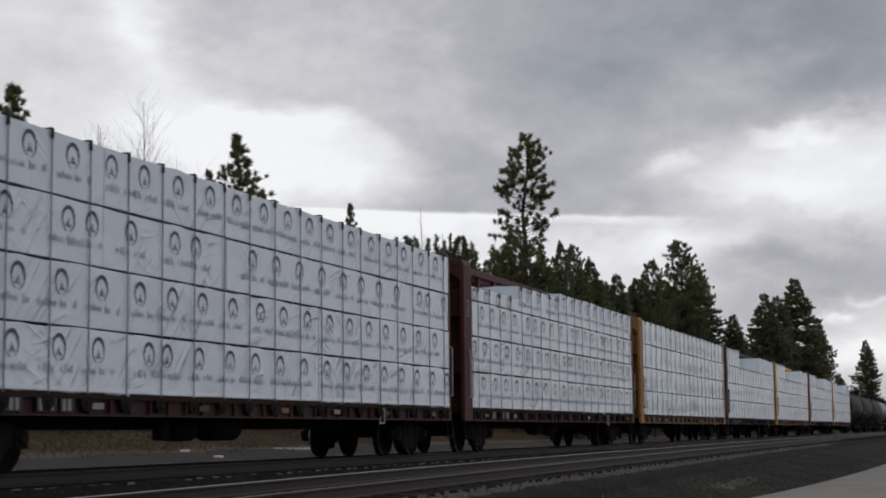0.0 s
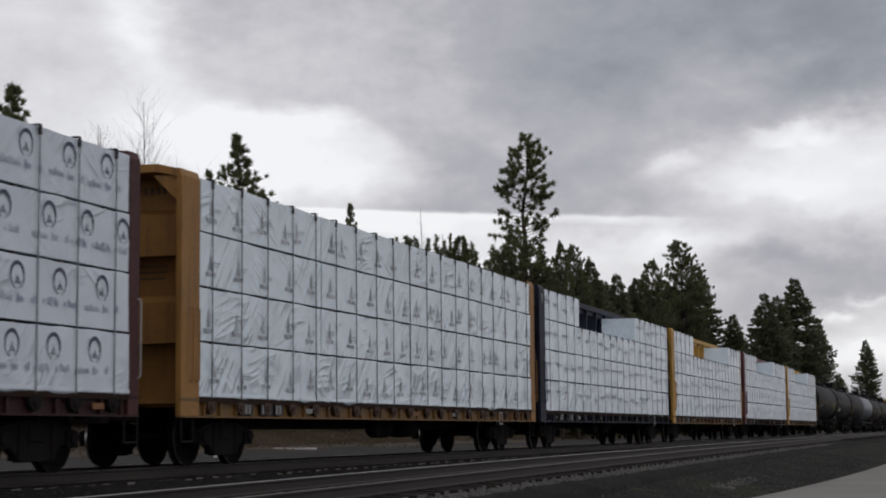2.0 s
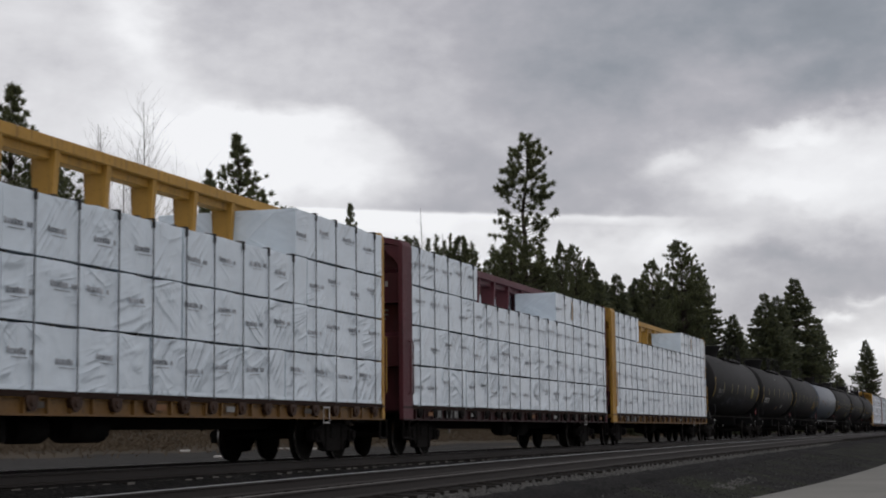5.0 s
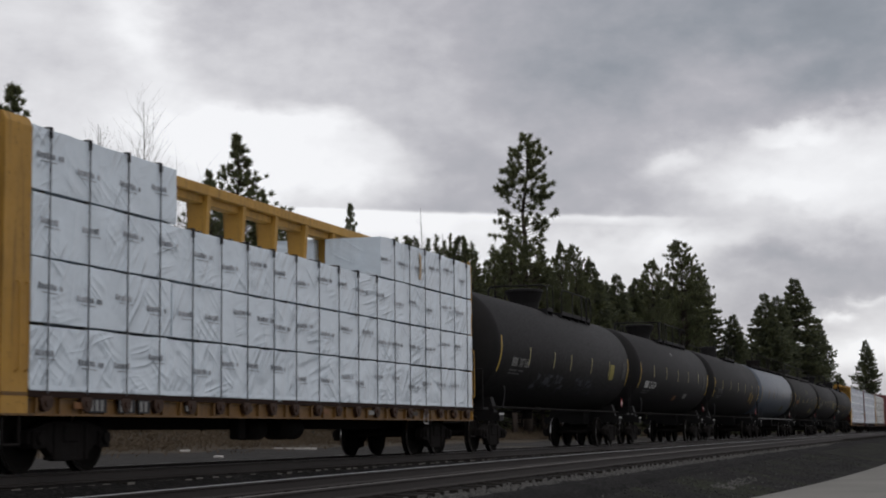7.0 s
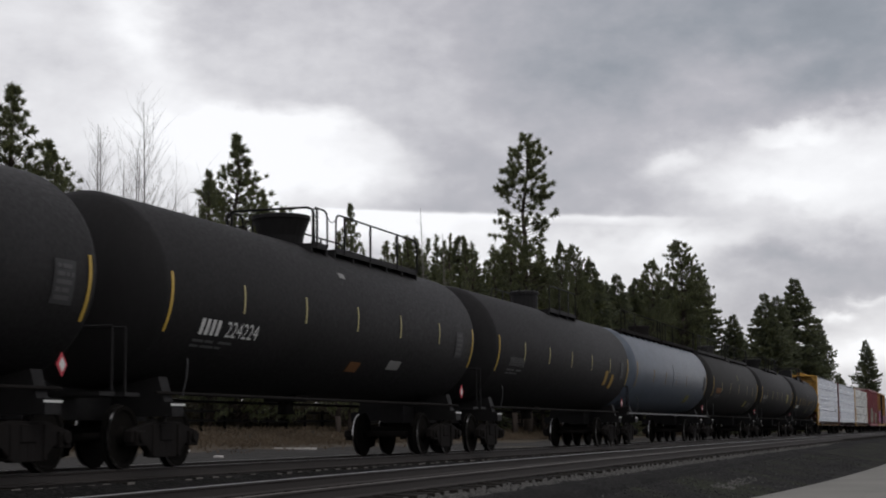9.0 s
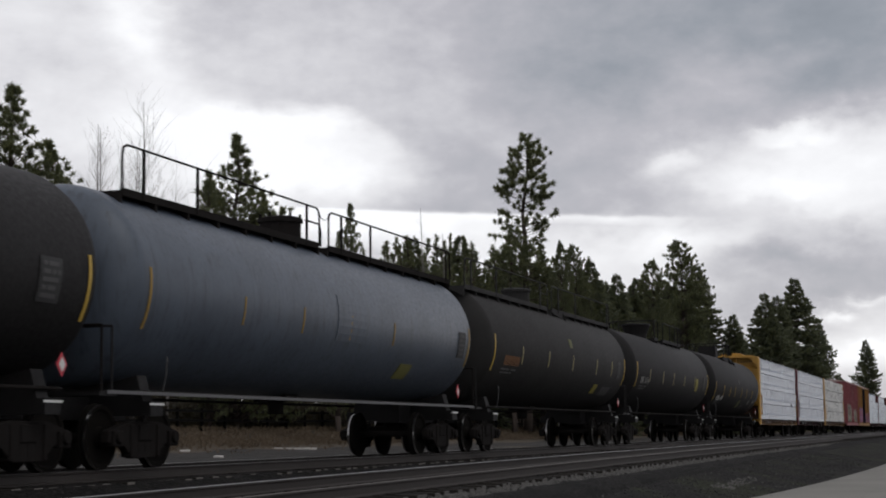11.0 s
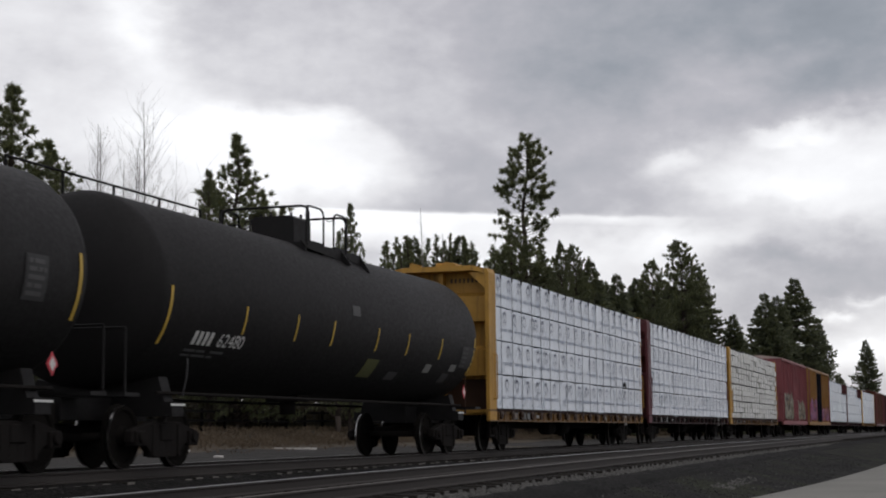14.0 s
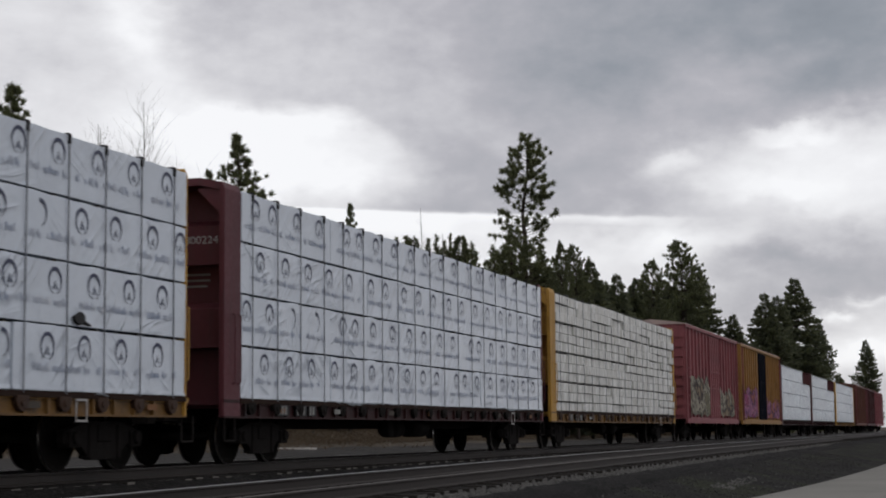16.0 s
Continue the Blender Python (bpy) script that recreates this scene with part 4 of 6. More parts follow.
def pack_draw(length, height, width, seed):
    """A wrapped stack of boards with soft edges and slack, wavy sides."""
    def draw(bm):
        ny, nz, nx = max(6, int(length / 0.17) + 2), 8, 4
        rng = random.Random(seed)
        ox = rng.uniform(0, 50)
        grid = {}

        def spot(i, n, size):
            if i in (0, n):
                return -size / 2 if i == 0 else size / 2
            return -size / 2 + 0.007 + (size - 0.014) * (i - 1) / (n - 2)

        def vert(i, j, k):
            if (i, j, k) not in grid:
                x, y, z = spot(i, nx, width), spot(j, ny, length), spot(k, nz, height)
                px = 0.009 * noise.noise(Vector((ox, y * 1.7, z * 2.2))) + 0.006 * noise.noise(Vector((ox + 9, y * 4 + z * 2.5, z * 3)))
                edge = (k in (0, nz)) + (i in (0, nx)) + (j in (0, ny))
                pull = 0.003 if edge >= 2 else 0.0
                sx = 1 if i == nx else (-1 if i == 0 else 0)
                sz = 1 if k == nz else (-1 if k == 0 else 0)
                sy = 1 if j == ny else (-1 if j == 0 else 0)
                grid[(i, j, k)] = bm.verts.new((x + sx * (px - pull), y - sy * pull, z - sz * pull + (0.030 * noise.noise(Vector((ox, y * 1.8, x * 2))) if k == nz else 0)))
            return grid[(i, j, k)]

        def quad(*ids):
            bm.faces.new([vert(*i) for i in ids]).smooth = True
        for j in range(ny):
            for k in range(nz):
                quad((nx, j, k), (nx, j + 1, k), (nx, j + 1, k + 1), (nx, j, k + 1))
                quad((0, j + 1, k), (0, j, k), (0, j, k + 1), (0, j + 1, k + 1))
            for i in range(nx):
                quad((i, j, nz), (i + 1, j, nz), (i + 1, j + 1, nz), (i, j + 1, nz))
                quad((i + 1, j, 0), (i, j, 0), (i, j + 1, 0), (i + 1, j + 1, 0))
        for i in range(nx):
            for k in range(nz):
                quad((i, 0, k), (i + 1, 0, k), (i + 1, 0, k + 1), (i, 0, k + 1))
                quad((i + 1, ny, k), (i, ny, k), (i, ny, k + 1), (i + 1, ny, k + 1))
    return draw


def flap_draw(length, seed):
    """The wrap's loose lower edge, hanging unevenly over the deck's rim."""
    def draw(bm):
        n = int(length / 0.11)
        rows = []
        for i in range(n + 1):
            y = -length / 2 + length * i / n
            deep = 0.02 + 0.10 * max(0.0, noise.noise(Vector((seed * 3.7, y * 1.1, 0.5)))) + 0.04 * max(0.0, noise.noise(Vector((seed * 3.7, y * 5.0, 4.5))))
            out = 0.004 + 0.008 * noise.noise(Vector((seed * 1.3, y * 2.6, 8.5)))
            rows.append([bm.verts.new(p) for p in ((0.0, y, 0.05), (0.006, y, 0.0), (out, y, -deep), (out - 0.004, y, -deep), (-0.004, y, 0.0))])
        for p, q in zip(rows, rows[1:]):
            for i in range(4):
                bm.faces.new((p[i], q[i], q[i + 1], p[i + 1])).smooth = True
    return draw


def bare_stack(words, length, height, width, seed):
    """Thin bundles of pale lumber laid in three layers, uneven at their ends."""
    rng = random.Random(seed)
    stack = group_of("lumber_stack", words, "lumber pack", "lumber loads on the cars")
    lh = height / 3
    for i in range(3):
        y = -length / 2
        while y < length / 2 - 0.1:
            l = rng.choice((1.8, 2.4, 3.0, 3.6))
            l = l if length / 2 - y - l > 0.5 else round(length / 2 - y, 2)
            hh = round(lh - rng.choice((0.006, 0.010, 0.016, 0.03)), 3)
            me = shape(("bundle", l, hh), lambda bm: box(bm, -width / 2, width / 2, -l / 2 + 0.012, l / 2 - 0.012, 0, hh), LUMBER, bevel=0.012)
            part("lumber_unit", me, stack, pose(rng.uniform(-0.07, 0.03), y + l / 2, -height / 2 + lh * i + 0.002, 0, rng.uniform(-0.6, 0.6)))
            y += l
    return stack


def emblem_draw(bm, first, last):
    """A ring, thick above and thin below, open at its foot, with a small peak standing in it."""
    n = 30
    pts = []
    for i in range(n + 1):
        t = radians(first + (last - first) * i / n)
        r1 = 0.175
        r0 = r1 - 0.030 - 0.020 * math.sin(t)
        pts.append([bm.verts.new((0.0, r * math.cos(t), r * math.sin(t) * 1.08)) for r in (r0, r1)])
    for p, q in zip(pts, pts[1:]):
        bm.faces.new((p[0], p[1], q[1], q[0]))
    if last - first > 280:
        for tri in ([(-0.065, -0.12), (0.0, 0.015), (-0.025, -0.12)], [(0.025, -0.12), (0.0, 0.015), (0.065, -0.12)]):
            bm.faces.new([bm.verts.new((0.0, y, z)) for y, z in tri])


def number_mesh(characters, wide, tall, mat, place):
    """Stencilled figures in the built-in font, drawn to a width and height; place(u, w) lays a point on its surface."""
    curve = bpy.data.curves.new("figures", "FONT")
    curve.body = characters
    ob = new("figures", curve)
    me = bpy.data.meshes.new_from_object(ob)
    bpy.data.objects.remove(ob)
    bpy.data.curves.remove(curve)
    xs, ys = [v.co.x for v in me.vertices], [v.co.y for v in me.vertices]
    for v in me.vertices:
        v.co = place((v.co.x - min(xs)) / (max(xs) - min(xs)) * wide, (v.co.y - min(ys)) / (max(ys) - min(ys)) * tall)
    me.materials.clear()
    me.materials.append(mat)
    return me


def small_print(name, me, parent, at, label):
    """Marks too small to pick apart."""
    return tagged(part(name, me, parent, at), label, kind="stuff")


def caption_draw(bm, v):
    """Two words as a row of small bars."""
    rng = random.Random(v + 3)
    y = -0.46
    while y < 0.44:
        w = rng.uniform(0.02, 0.05)
        if rng.random() < 0.88 and not -0.06 < y < 0.0:
            box(bm, 0, 0.001, y, y + w, -0.05 - (0.02 if rng.random() < 0.15 else 0), 0.022 + (0.035 if rng.random() < 0.3 else 0))
        y += w + 0.014


def add_print(ob, style, length, h, x, rng, spots):
    """Printed marks along a pack's outer side; spots: where the print repeats."""
    if style == "emblem":
        for y in spots:
            if rng.random() < 0.08:
                y += 0.4
            y += rng.uniform(-0.06, 0.06)
            if not -length / 2 < y < length / 2:
                continue
            y = max(-length / 2 + 0.19, min(length / 2 - 0.19, y))
            whole = rng.random() < 0.98
            me = shape(("emblem", whole), lambda bm: emblem_draw(bm, -76 if whole else -80, 256 if whole else 95), EMBLEM_INK)
            part("emblem", me, ob, pose(x, y, min(0.16, h / 2 - 0.21), rng.uniform(-4, 4)), "dark round printed emblem")
            v = rng.randrange(3)
            if h > 0.6:
                small_print("caption", shape(("caption", v), lambda bm: caption_draw(bm, v), CAPTION_INK), ob,
                     pose(x - 0.003, max(-length / 2 + 0.5, min(length / 2 - 0.5, y + rng.uniform(-0.1, 0.12))), -0.13, rng.uniform(-2, 2)), "faint printed caption bar")
        return
    y = -length / 2 + rng.uniform(0.3, 0.6)
    while y < length / 2 - 0.3:
        v = rng.randrange(3)
        if style == "spire":
            me = shape("spire_stamp", lambda bm: (prism(bm, [(-0.06, 0.0), (0.05, 0.0), (0.035, 0.10), (0.0, 0.24), (-0.03, 0.11)], "x", 0, 0.001), box(bm, 0, 0.001, -0.14, 0.13, -0.07, -0.02),
                                                  box(bm, 0, 0.001, 0.08, 0.26, 0.09, 0.105), box(bm, 0, 0.001, 0.08, 0.22, 0.05, 0.062)), SPIRE_INK)
            small_print("stamp", me, ob, pose(x, y, rng.choice((-0.16, -0.20, -0.12)), rng.uniform(-3, 3)) @ Matrix.Diagonal((1, 1.35, 1.35, 1)), "small stamped spire above a bar")
            y += rng.uniform(0.95, 1.15) if rng.random() < 0.85 else 0.55
        else:
            small_print("stamp", shape(("stamp", v), lambda bm: [box(bm, 0, 0.001, a, a + w, z, z + t) for a, w, z, t in
                 (tuple((-0.30 + 0.066 * q, 0.047, 0, 0.062 + 0.014 * (q in (0, 3 + v))) for q in range(9 - v) if q != 6) + ((-0.22, 0.34, -0.045, 0.010),))], STAMP_INK), ob,
                 pose(x, y, rng.choice((0.02, 0.08, -0.08)), rng.uniform(-2, 2)) @ Matrix.Diagonal((1, 1.2, 1.1, 1)), "small grey stamped marks")
            y += rng.uniform(0.95, 1.25)


WRAP_WORDS = {"emblem": "white plastic-wrapped lumber pack printed with round emblems", "plain": "white plastic-wrapped lumber pack with small stamped marks",
              "bare": "pale grey-white bundled lumber stacked in thin layers"}


def lumber_car(name, label, color, s0, s1, style, notch=None, low=(), seed=0, tiers=4, detail=True, beam=None, rear=0.16, mark="", stain=None, stamp="", flap=None, panel=3.2, phase=0.5, number="", lugs=False):
    """A centre-beam flatcar whose load reaches from s0 to s1 along the line at the start."""
    rng = random.Random(seed)
    yc, L = (s0 + s1) / 2, s1 - s0
    car = group_of(name, label, "freight car", "cars of the train")
    a, b = -L / 2, L / 2
    front = 0.65
    beam = beam or color
    ck = color.name
    low_paint = RUSTY_SILL if color in (YELLOW, OCHRE) else DARK_SILL if color in (OXIDE, MAROON) else color
    part("deck", shape(("deck", ck, round(L, 1)), lambda bm: (box(bm, -1.36, 1.36, a - 0.2, b + 0.2, DECK - 0.09, DECK - 0.01)), color), car)
    part("centre_sill", shape(("centre_sill", round(L, 1)), lambda bm: prism(bm, [(a - 0.6, 0.75), (a + 2.2, 0.70), (a + 4.0, 0.60), (b - 4.0, 0.60), (b - 2.2, 0.70), (b + 0.3, 0.75), (b + 0.3, DECK - 0.1), (a - 0.6, DECK - 0.1)], "x", -0.28, 0.28), IRON), car)
    for s in (-1, 1):
        x0, x1 = sorted((s * 1.31, s * 1.405))

        def sill(bm):
            box(bm, x0, x1, a - front, b + rear, SILL_LO, SILL_LO + 0.03)
            box(bm, x0, x1, a - front, b + rear, DECK - 0.06, DECK - 0.012)
            xa, xb = sorted((s * 1.31, s * 1.345))
            box(bm, xa, xb, a - front, b + rear, SILL_LO + 0.03, DECK - 0.06)
            y = a + 0.2
            while y < b:
                box(bm, x0, x1 - 0.008 if s > 0 else x1, y, y + 0.05, SILL_LO + 0.03, DECK - 0.06)
                y += 0.6
        part("side_sill", shape(("side_sill", ck, round(L, 1), s), sill, low_paint), car)
    part("deck_edge", shape(("deck_edge", round(L, 1)), lambda bm: [box(bm, *sorted((q * 1.36, q * 1.412)), a, b, DECK - 0.075, DECK + 0.012) for q in (-1, 1)], DECK_WOOD), car, label="dark stained timber deck edge")
    end_wall = add_bulkhead(car, color, a, front, 0, PEAK)
    if lugs:
        for x in (-0.62, 0.34):
            part("lifting_lug", shape(("lifting_lug", ck), lambda bm: prism(bm, [(-0.14, 0.0), (0.16, 0.0), (0.16, 0.06), (-0.06, 0.13), (-0.14, 0.13)], "y", -0.62, -0.50), color), end_wall, (x, 0, PEAK - 0.03))
        part("brake_pipe", shape("brake_pipe", lambda bm: path_tube(bm, [(0.62, -0.30, 1.0), (0.62, -0.30, 2.38), (0.58, -0.30, 2.52), (0.50, -0.30, 2.60), (0.38, -0.30, 2.64)], 0.03), RUSTED), end_wall, None, "rusty bent brake pipe")
    add_bulkhead(car, color, b, rear, 180, LOW_PEAK)
    part("top_chord", shape(("top_chord", beam.name, round(L, 1)), lambda bm: (box(bm, -0.24, 0.24, a, b, 4.80, 4.98), box(bm, -0.12, 0.12, a, b, 4.66, 4.80)), beam, bevel=0.01), car)

    def post(bm):
        for s in (-1, 1):
            prism(bm, [(s * 0.10, DECK - 0.02), (s * 0.26, DECK - 0.02), (s * 0.14, 3.6), (s * 0.22, 4.80), (s * 0.10, 4.80)] if s > 0 else
                  [(s * 0.10, 4.80), (s * 0.22, 4.80), (s * 0.14, 3.6), (s * 0.26, DECK - 0.02), (s * 0.10, DECK - 0.02)], "y", -0.07, 0.07)
        box(bm, -0.10, 0.10, -0.07, 0.07, DECK - 0.02, 4.66)
    pm = shape(("post", beam.name), post, beam)
    n = int(L / 1.55)
    for i in range(n + 1):
        part("beam_post", pm, car, (0, a + 0.15 + (L - 0.3) * i / n, 0))
    # tie-down cables with corner guards and winches
    cables = 19
    pitch = (L - 0.9) / (cables - 1)
    for i in range(cables):
        y = a + 0.45 + pitch * i + rng.uniform(-0.05, 0.05)
        f = (y - a) / L
        top = LOAD_TOP
        if notch and notch[0] - 0.01 < f < notch[1] + 0.01:
            top -= TIER
        for f0, f1, lost in low:
            if f0 <= f < f1:
                top -= lost
        for s in (1, -1):
            h = round(top - SILL_LO, 2)
            cm = shape(("cable", h, style), lambda bm: (box(bm, -0.006, 0.006, -0.009, 0.009, DECK - 0.02, top + 0.012), box(bm, -1.2, -0.004, -0.009, 0.009, top + 0.004, top + 0.016)), CABLE if style == "plain" else CABLE_PALE)
            part("tie_cable", cm, car, pose(s * 1.424, y, 0, 0, 0, 0 if s > 0 else 180))
            if style != "bare":
                gm = shape("corner_guard", lambda bm: (box(bm, -0.012, 0.012, -0.028, 0.028, -0.13, 0.015), box(bm, -0.14, -0.008, -0.028, 0.028, 0.005, 0.02)), BLACK_RUBBER)
                part("corner_guard", gm, car, pose(s * 1.424, y, top + 0.01, 0, 0, 0 if s > 0 else 180))
            if detail:
                wm = shape(("winch", color in (YELLOW, OCHRE)), lambda bm: (prism(bm, [(0.16 * math.cos(q), SILL_LO + 0.235 + 0.18 * min(0.0, math.sin(q)) + (0.03 if math.sin(q) > 0.1 else 0.0)) for q in (0.5, 2.6, 3.3, 3.7, 4.1, 4.5, 4.9, 5.3, 5.7, 6.1)], "x", -0.08, 0.014),
                           tube(bm, (0.0, 0.0, SILL_LO + 0.17), (0.035, 0.0, SILL_LO + 0.17), 0.05, n=10)), RUSTED if color in (YELLOW, OCHRE) else IRON)
                part("winch", wm, car, pose(s * 1.41, y, 0, 0, 0, 0 if s > 0 else 180))
    for y, sg in ((a - front, 1), (b + rear, -1)):
        part("coupler", shape("coupler", coupler_draw, IRON), car, pose(0, y, 0, 0, 0, 180 if sg > 0 else 0))
    if detail:
        # stencilled panel, reflectors, steps and brake gear along the near side
        part("stencil_panel", shape("stencil_panel", lambda bm: [box(bm, 0.0, 0.008, y0, y1, z0, z1) for y0, y1, z0, z1 in
             ((-0.155, -0.13, 0, 0.32), (0.13, 0.155, 0, 0.32), (-0.13, 0.13, 0, 0.03), (-0.13, 0.13, 0.29, 0.32))], PALE_STENCIL), car, (1.412, b - panel, 0.70), "white outlined stencil panel")
        for i in range(7):
            y = a + 1.4 + (L - 2.6) * i / 6 + rng.uniform(-0.4, 0.4)
            part("reflector", shape(("reflector", i % 3, color is NAVY), lambda bm: box(bm, 0, 0.006, -0.16, 0.16, 0, 0.09), ((DUNNAGE if color is NAVY else ORANGE_TAPE), DULL_WHITE, DUNNAGE)[i % 3]), car, (1.407, y, SILL_LO + 0.10))
        for y in (a - 0.35, b + 0.15):
            part("step", shape("step", lambda bm: (path_tube(bm, [(0, -0.2, 0.80), (0, -0.2, 0.40), (0, 0.2, 0.40), (0, 0.2, 0.80)], 0.02),), IRON), car, (1.36, y, 0))
        y = rng.uniform(-2, 1)
        part("brake_cylinder", shape("brake_cylinder", lambda bm: tube(bm, (0.45, -0.4, 0.60), (0.45, 0.4, 0.60), 0.2, n=14), IRON), car, (0, y, 0))
        part("air_reservoir", shape("air_reservoir", lambda bm: tube(bm, (0.5, 0.9, 0.62), (0.5, 2.0, 0.62), 0.22, n=14), IRON), car, (0, y, 0))
        part("control_valve", shape("control_valve", lambda bm: box(bm, 0.7, 0.9, -1.4, -1.1, 0.42, 0.80), IRON, bevel=0.03), car, (0, y, 0))
        for dy in (-0.12, -0.34):
            part("grab_rail", shape(("grab_rail", ck), lambda bm: path_tube(bm, [(0, 0, 1.35), (0.05, 0, 1.38), (0.05, 0, 2.5), (0, 0, 2.53)], 0.013, 6), PALE_STENCIL if color is OXIDE else color), car, (1.41, a + dy, 0))
        part("grab_rail", MESHES[("grab_rail", ck)], car, (1.41, b + rear - 0.06, 0))
        # lettering on the sill: white bars on dark plates
        for y, n in ((a + 1.6, 3), (a + 2.45, 3), (a + 3.05, 2)):
            plate = part("sill_plate", shape(("sill_plate", n), lambda bm: box(bm, 0, 0.004, -0.05, 0.14 * n + 0.04, 0, 0.20), BLACK_RUBBER), car, (1.406, y, SILL_LO + 0.05), "dark lettered plate")
            small_print("sill_stencil", shape(("sill_stencil", n), lambda bm: [box(bm, 0.004, 0.007, 0.14 * q, 0.14 * q + 0.085, 0.022, 0.178) for q in range(n)], REFLECT_WHITE if color is YELLOW else DULL_WHITE), plate, None, "white stencilled marks")
        if flap:
            def torn(bm):
                rng2 = random.Random(5)
                ring = [(math.cos(q * 0.7) * rng2.uniform(0.10, 0.17), math.sin(q * 0.7) * rng2.uniform(0.06, 0.11)) for q in range(9)]
                prism(bm, ring, "x", 0.0, 0.05)
                prism(bm, [(0.05, -0.05), (0.34, -0.09), (0.36, -0.06), (0.08, 0.02)], "x", 0.0, 0.02)
            part("torn_wrap", shape("torn_wrap", torn, BLACK_RUBBER, bevel=0.012), car, (1.42, flap[0] - yc, flap[1]), "dark crumpled tear in the wrap")
        if stain:
            part("wrap_stain", shape("wrap_stain", lambda bm: prism(bm, [(-0.10, -0.28), (0.05, -0.30), (0.10, 0.0), (0.06, 0.26), (-0.07, 0.30), (-0.03, 0.05)], "x", 0, 0.003), STAIN), car, (1.422, a + stain * L, LOAD_TOP - 0.42), "tan patch on the wrap")
        if mark:
            part("flange_mark", shape(("flange_mark", mark), lambda bm: [box(bm, 0, 0.006, y0, y1, z0, z1) for y0, y1, z0, z1 in
                 ((-0.12, -0.09, 0, 0.4), (0.09, 0.12, 0, 0.4), (-0.09, 0.09, 0, 0.03), (-0.09, 0.09, 0.37, 0.4), (-0.03, 0.03, 0.1, 0.3))] if mark == "frame" else
                 prism(bm, [(-0.12, 0.3), (0.12, 0.3), (0.02, 0.0), (-0.04, 0.0)], "x", 0, 0.006), DULL_WHITE), car, (1.402, a - 0.32, 3.35 if mark == "frame" else 4.2), "pale painted mark")
        # stencils on the outer face of the leading end wall
        dark_ink = color in (YELLOW, OCHRE)
        for key, z, rows in (("number", 4.42 if dark_ink else 3.74, tuple((0.18 + 0.115 * q, 0.065) for q in range(7))), ("lines", 3.22, ((0.2, 0.65),)), ("lines", 3.12, ((0.15, 0.7),)), ("lines", 3.02, ((0.35, 0.45),))):
            if key == "number" and number:
                small_print("car_number", number_mesh(number, 0.62, 0.13, PALE_STENCIL, lambda u, w: (0.50 + u, -0.006, w)), car, (0, a - (0.312 if z == 3.74 else 0.052), z), "white stencilled number")
                continue
            small_print("end_stencil", shape(("end_stencil", key, rows, dark_ink), lambda bm: [box(bm, x, x + w, -0.006, 0, 0, 0.12 if key == "number" else 0.035) for x, w in rows], DARK_STENCIL if dark_ink else PALE_STENCIL if key == "number" else DULL_WHITE), car, (0, a - (0.312 if z == 3.74 else 0.052), z), "pale stencilled marks")
    add_truck(car, a + 1.65), add_truck(car, b - 1.95)
    mover(car, TRACK_X, yc, 0)
    # the load: packs on both sides of the beam, tier by tier
    width = HALF - 0.13
    words = WRAP_WORDS[style]
    mat = {"emblem": WRAP_EMBLEM, "plain": WRAP_PLAIN, "bare": LUMBER}[style]
    patterns = ((0.25, 0.5, 0.75), (0.24, 0.60), (0.3, 0.55, 0.8), (0.2, 0.4, 0.7))
    for s in (1, -1):
        for tier in range(tiers):
            cuts = [0.0, *rng.choice(patterns), 1.0]
            if tier == 3 and notch:
                spans = [(0.0, notch[0]), (notch[1], 1.0)]
            elif tier == 3 and low:
                spans = [(f0, f1) for f0, f1, _ in low] + [(low[-1][1], 0.74), (0.74, 1.0)]
            else:
                spans = list(zip(cuts, cuts[1:]))
            for f0, f1 in spans:
                h = TIER - 0.034
                for g0, g1, lost in low:
                    if tier == 3 and g0 <= f0 < g1:
                        h -= lost
                length = round((f1 - f0) * L - 0.015, 1)
                if length < 0.4:
                    continue
                v = rng.randrange(3)
                if style == "bare":
                    ob = bare_stack(words, length, h, width, tier * 9 + int(f0 * 50))
                else:
                    me = shape(("pack", style, length, round(h, 2), v), pack_draw(length, h, width, v * 31 + int(length * 10)), mat, crisp=15)
                    ob = tagged(new("lumber_pack", me), words, "lumber pack", "lumber loads on the cars")
                if s > 0 and style != "bare" and detail:
                    middle = a + (f0 + f1) / 2 * L
                    add_print(ob, stamp or style, length, h, width / 2 + 0.012, rng, [a + 0.45 + pitch * (i + phase + (0.0, 0.12, -0.2, 0.25)[tier]) - middle for i in range(-1, cables)])
                    if tier == 0:
                        part("wrap_flap", shape(("wrap_flap", style, length, v), flap_draw(length, v + length), mat), ob, (width / 2 + 0.004, 0, -h / 2))
                mover(ob, TRACK_X + s * (HALF - width / 2 + rng.uniform(-0.008, 0.012)), yc + a + (f0 + f1) / 2 * L, DECK + tier * TIER + 0.030 + h / 2, 0 if s > 0 else 180)
    if detail:
        bm_key = ("dunnage", round(L, 1))

        def strips(bm):
            for t in range(4):
                y = a + 0.3
                while y < b:
                    box(bm, -HALF + 0.03, HALF - 0.03, y, y + 0.09, DECK + t * TIER - 0.011, DECK + t * TIER + 0.03)
                    y += 1.2
        tagged(part("dunnage", shape(bm_key, strips, DUNNAGE), car, label="dark wooden spacer boards between the packs"), kind="stuff")
    return car


# ---------------------------------------------------------------- tank cars
TANK_Z, TANK_R = 2.80, 1.55


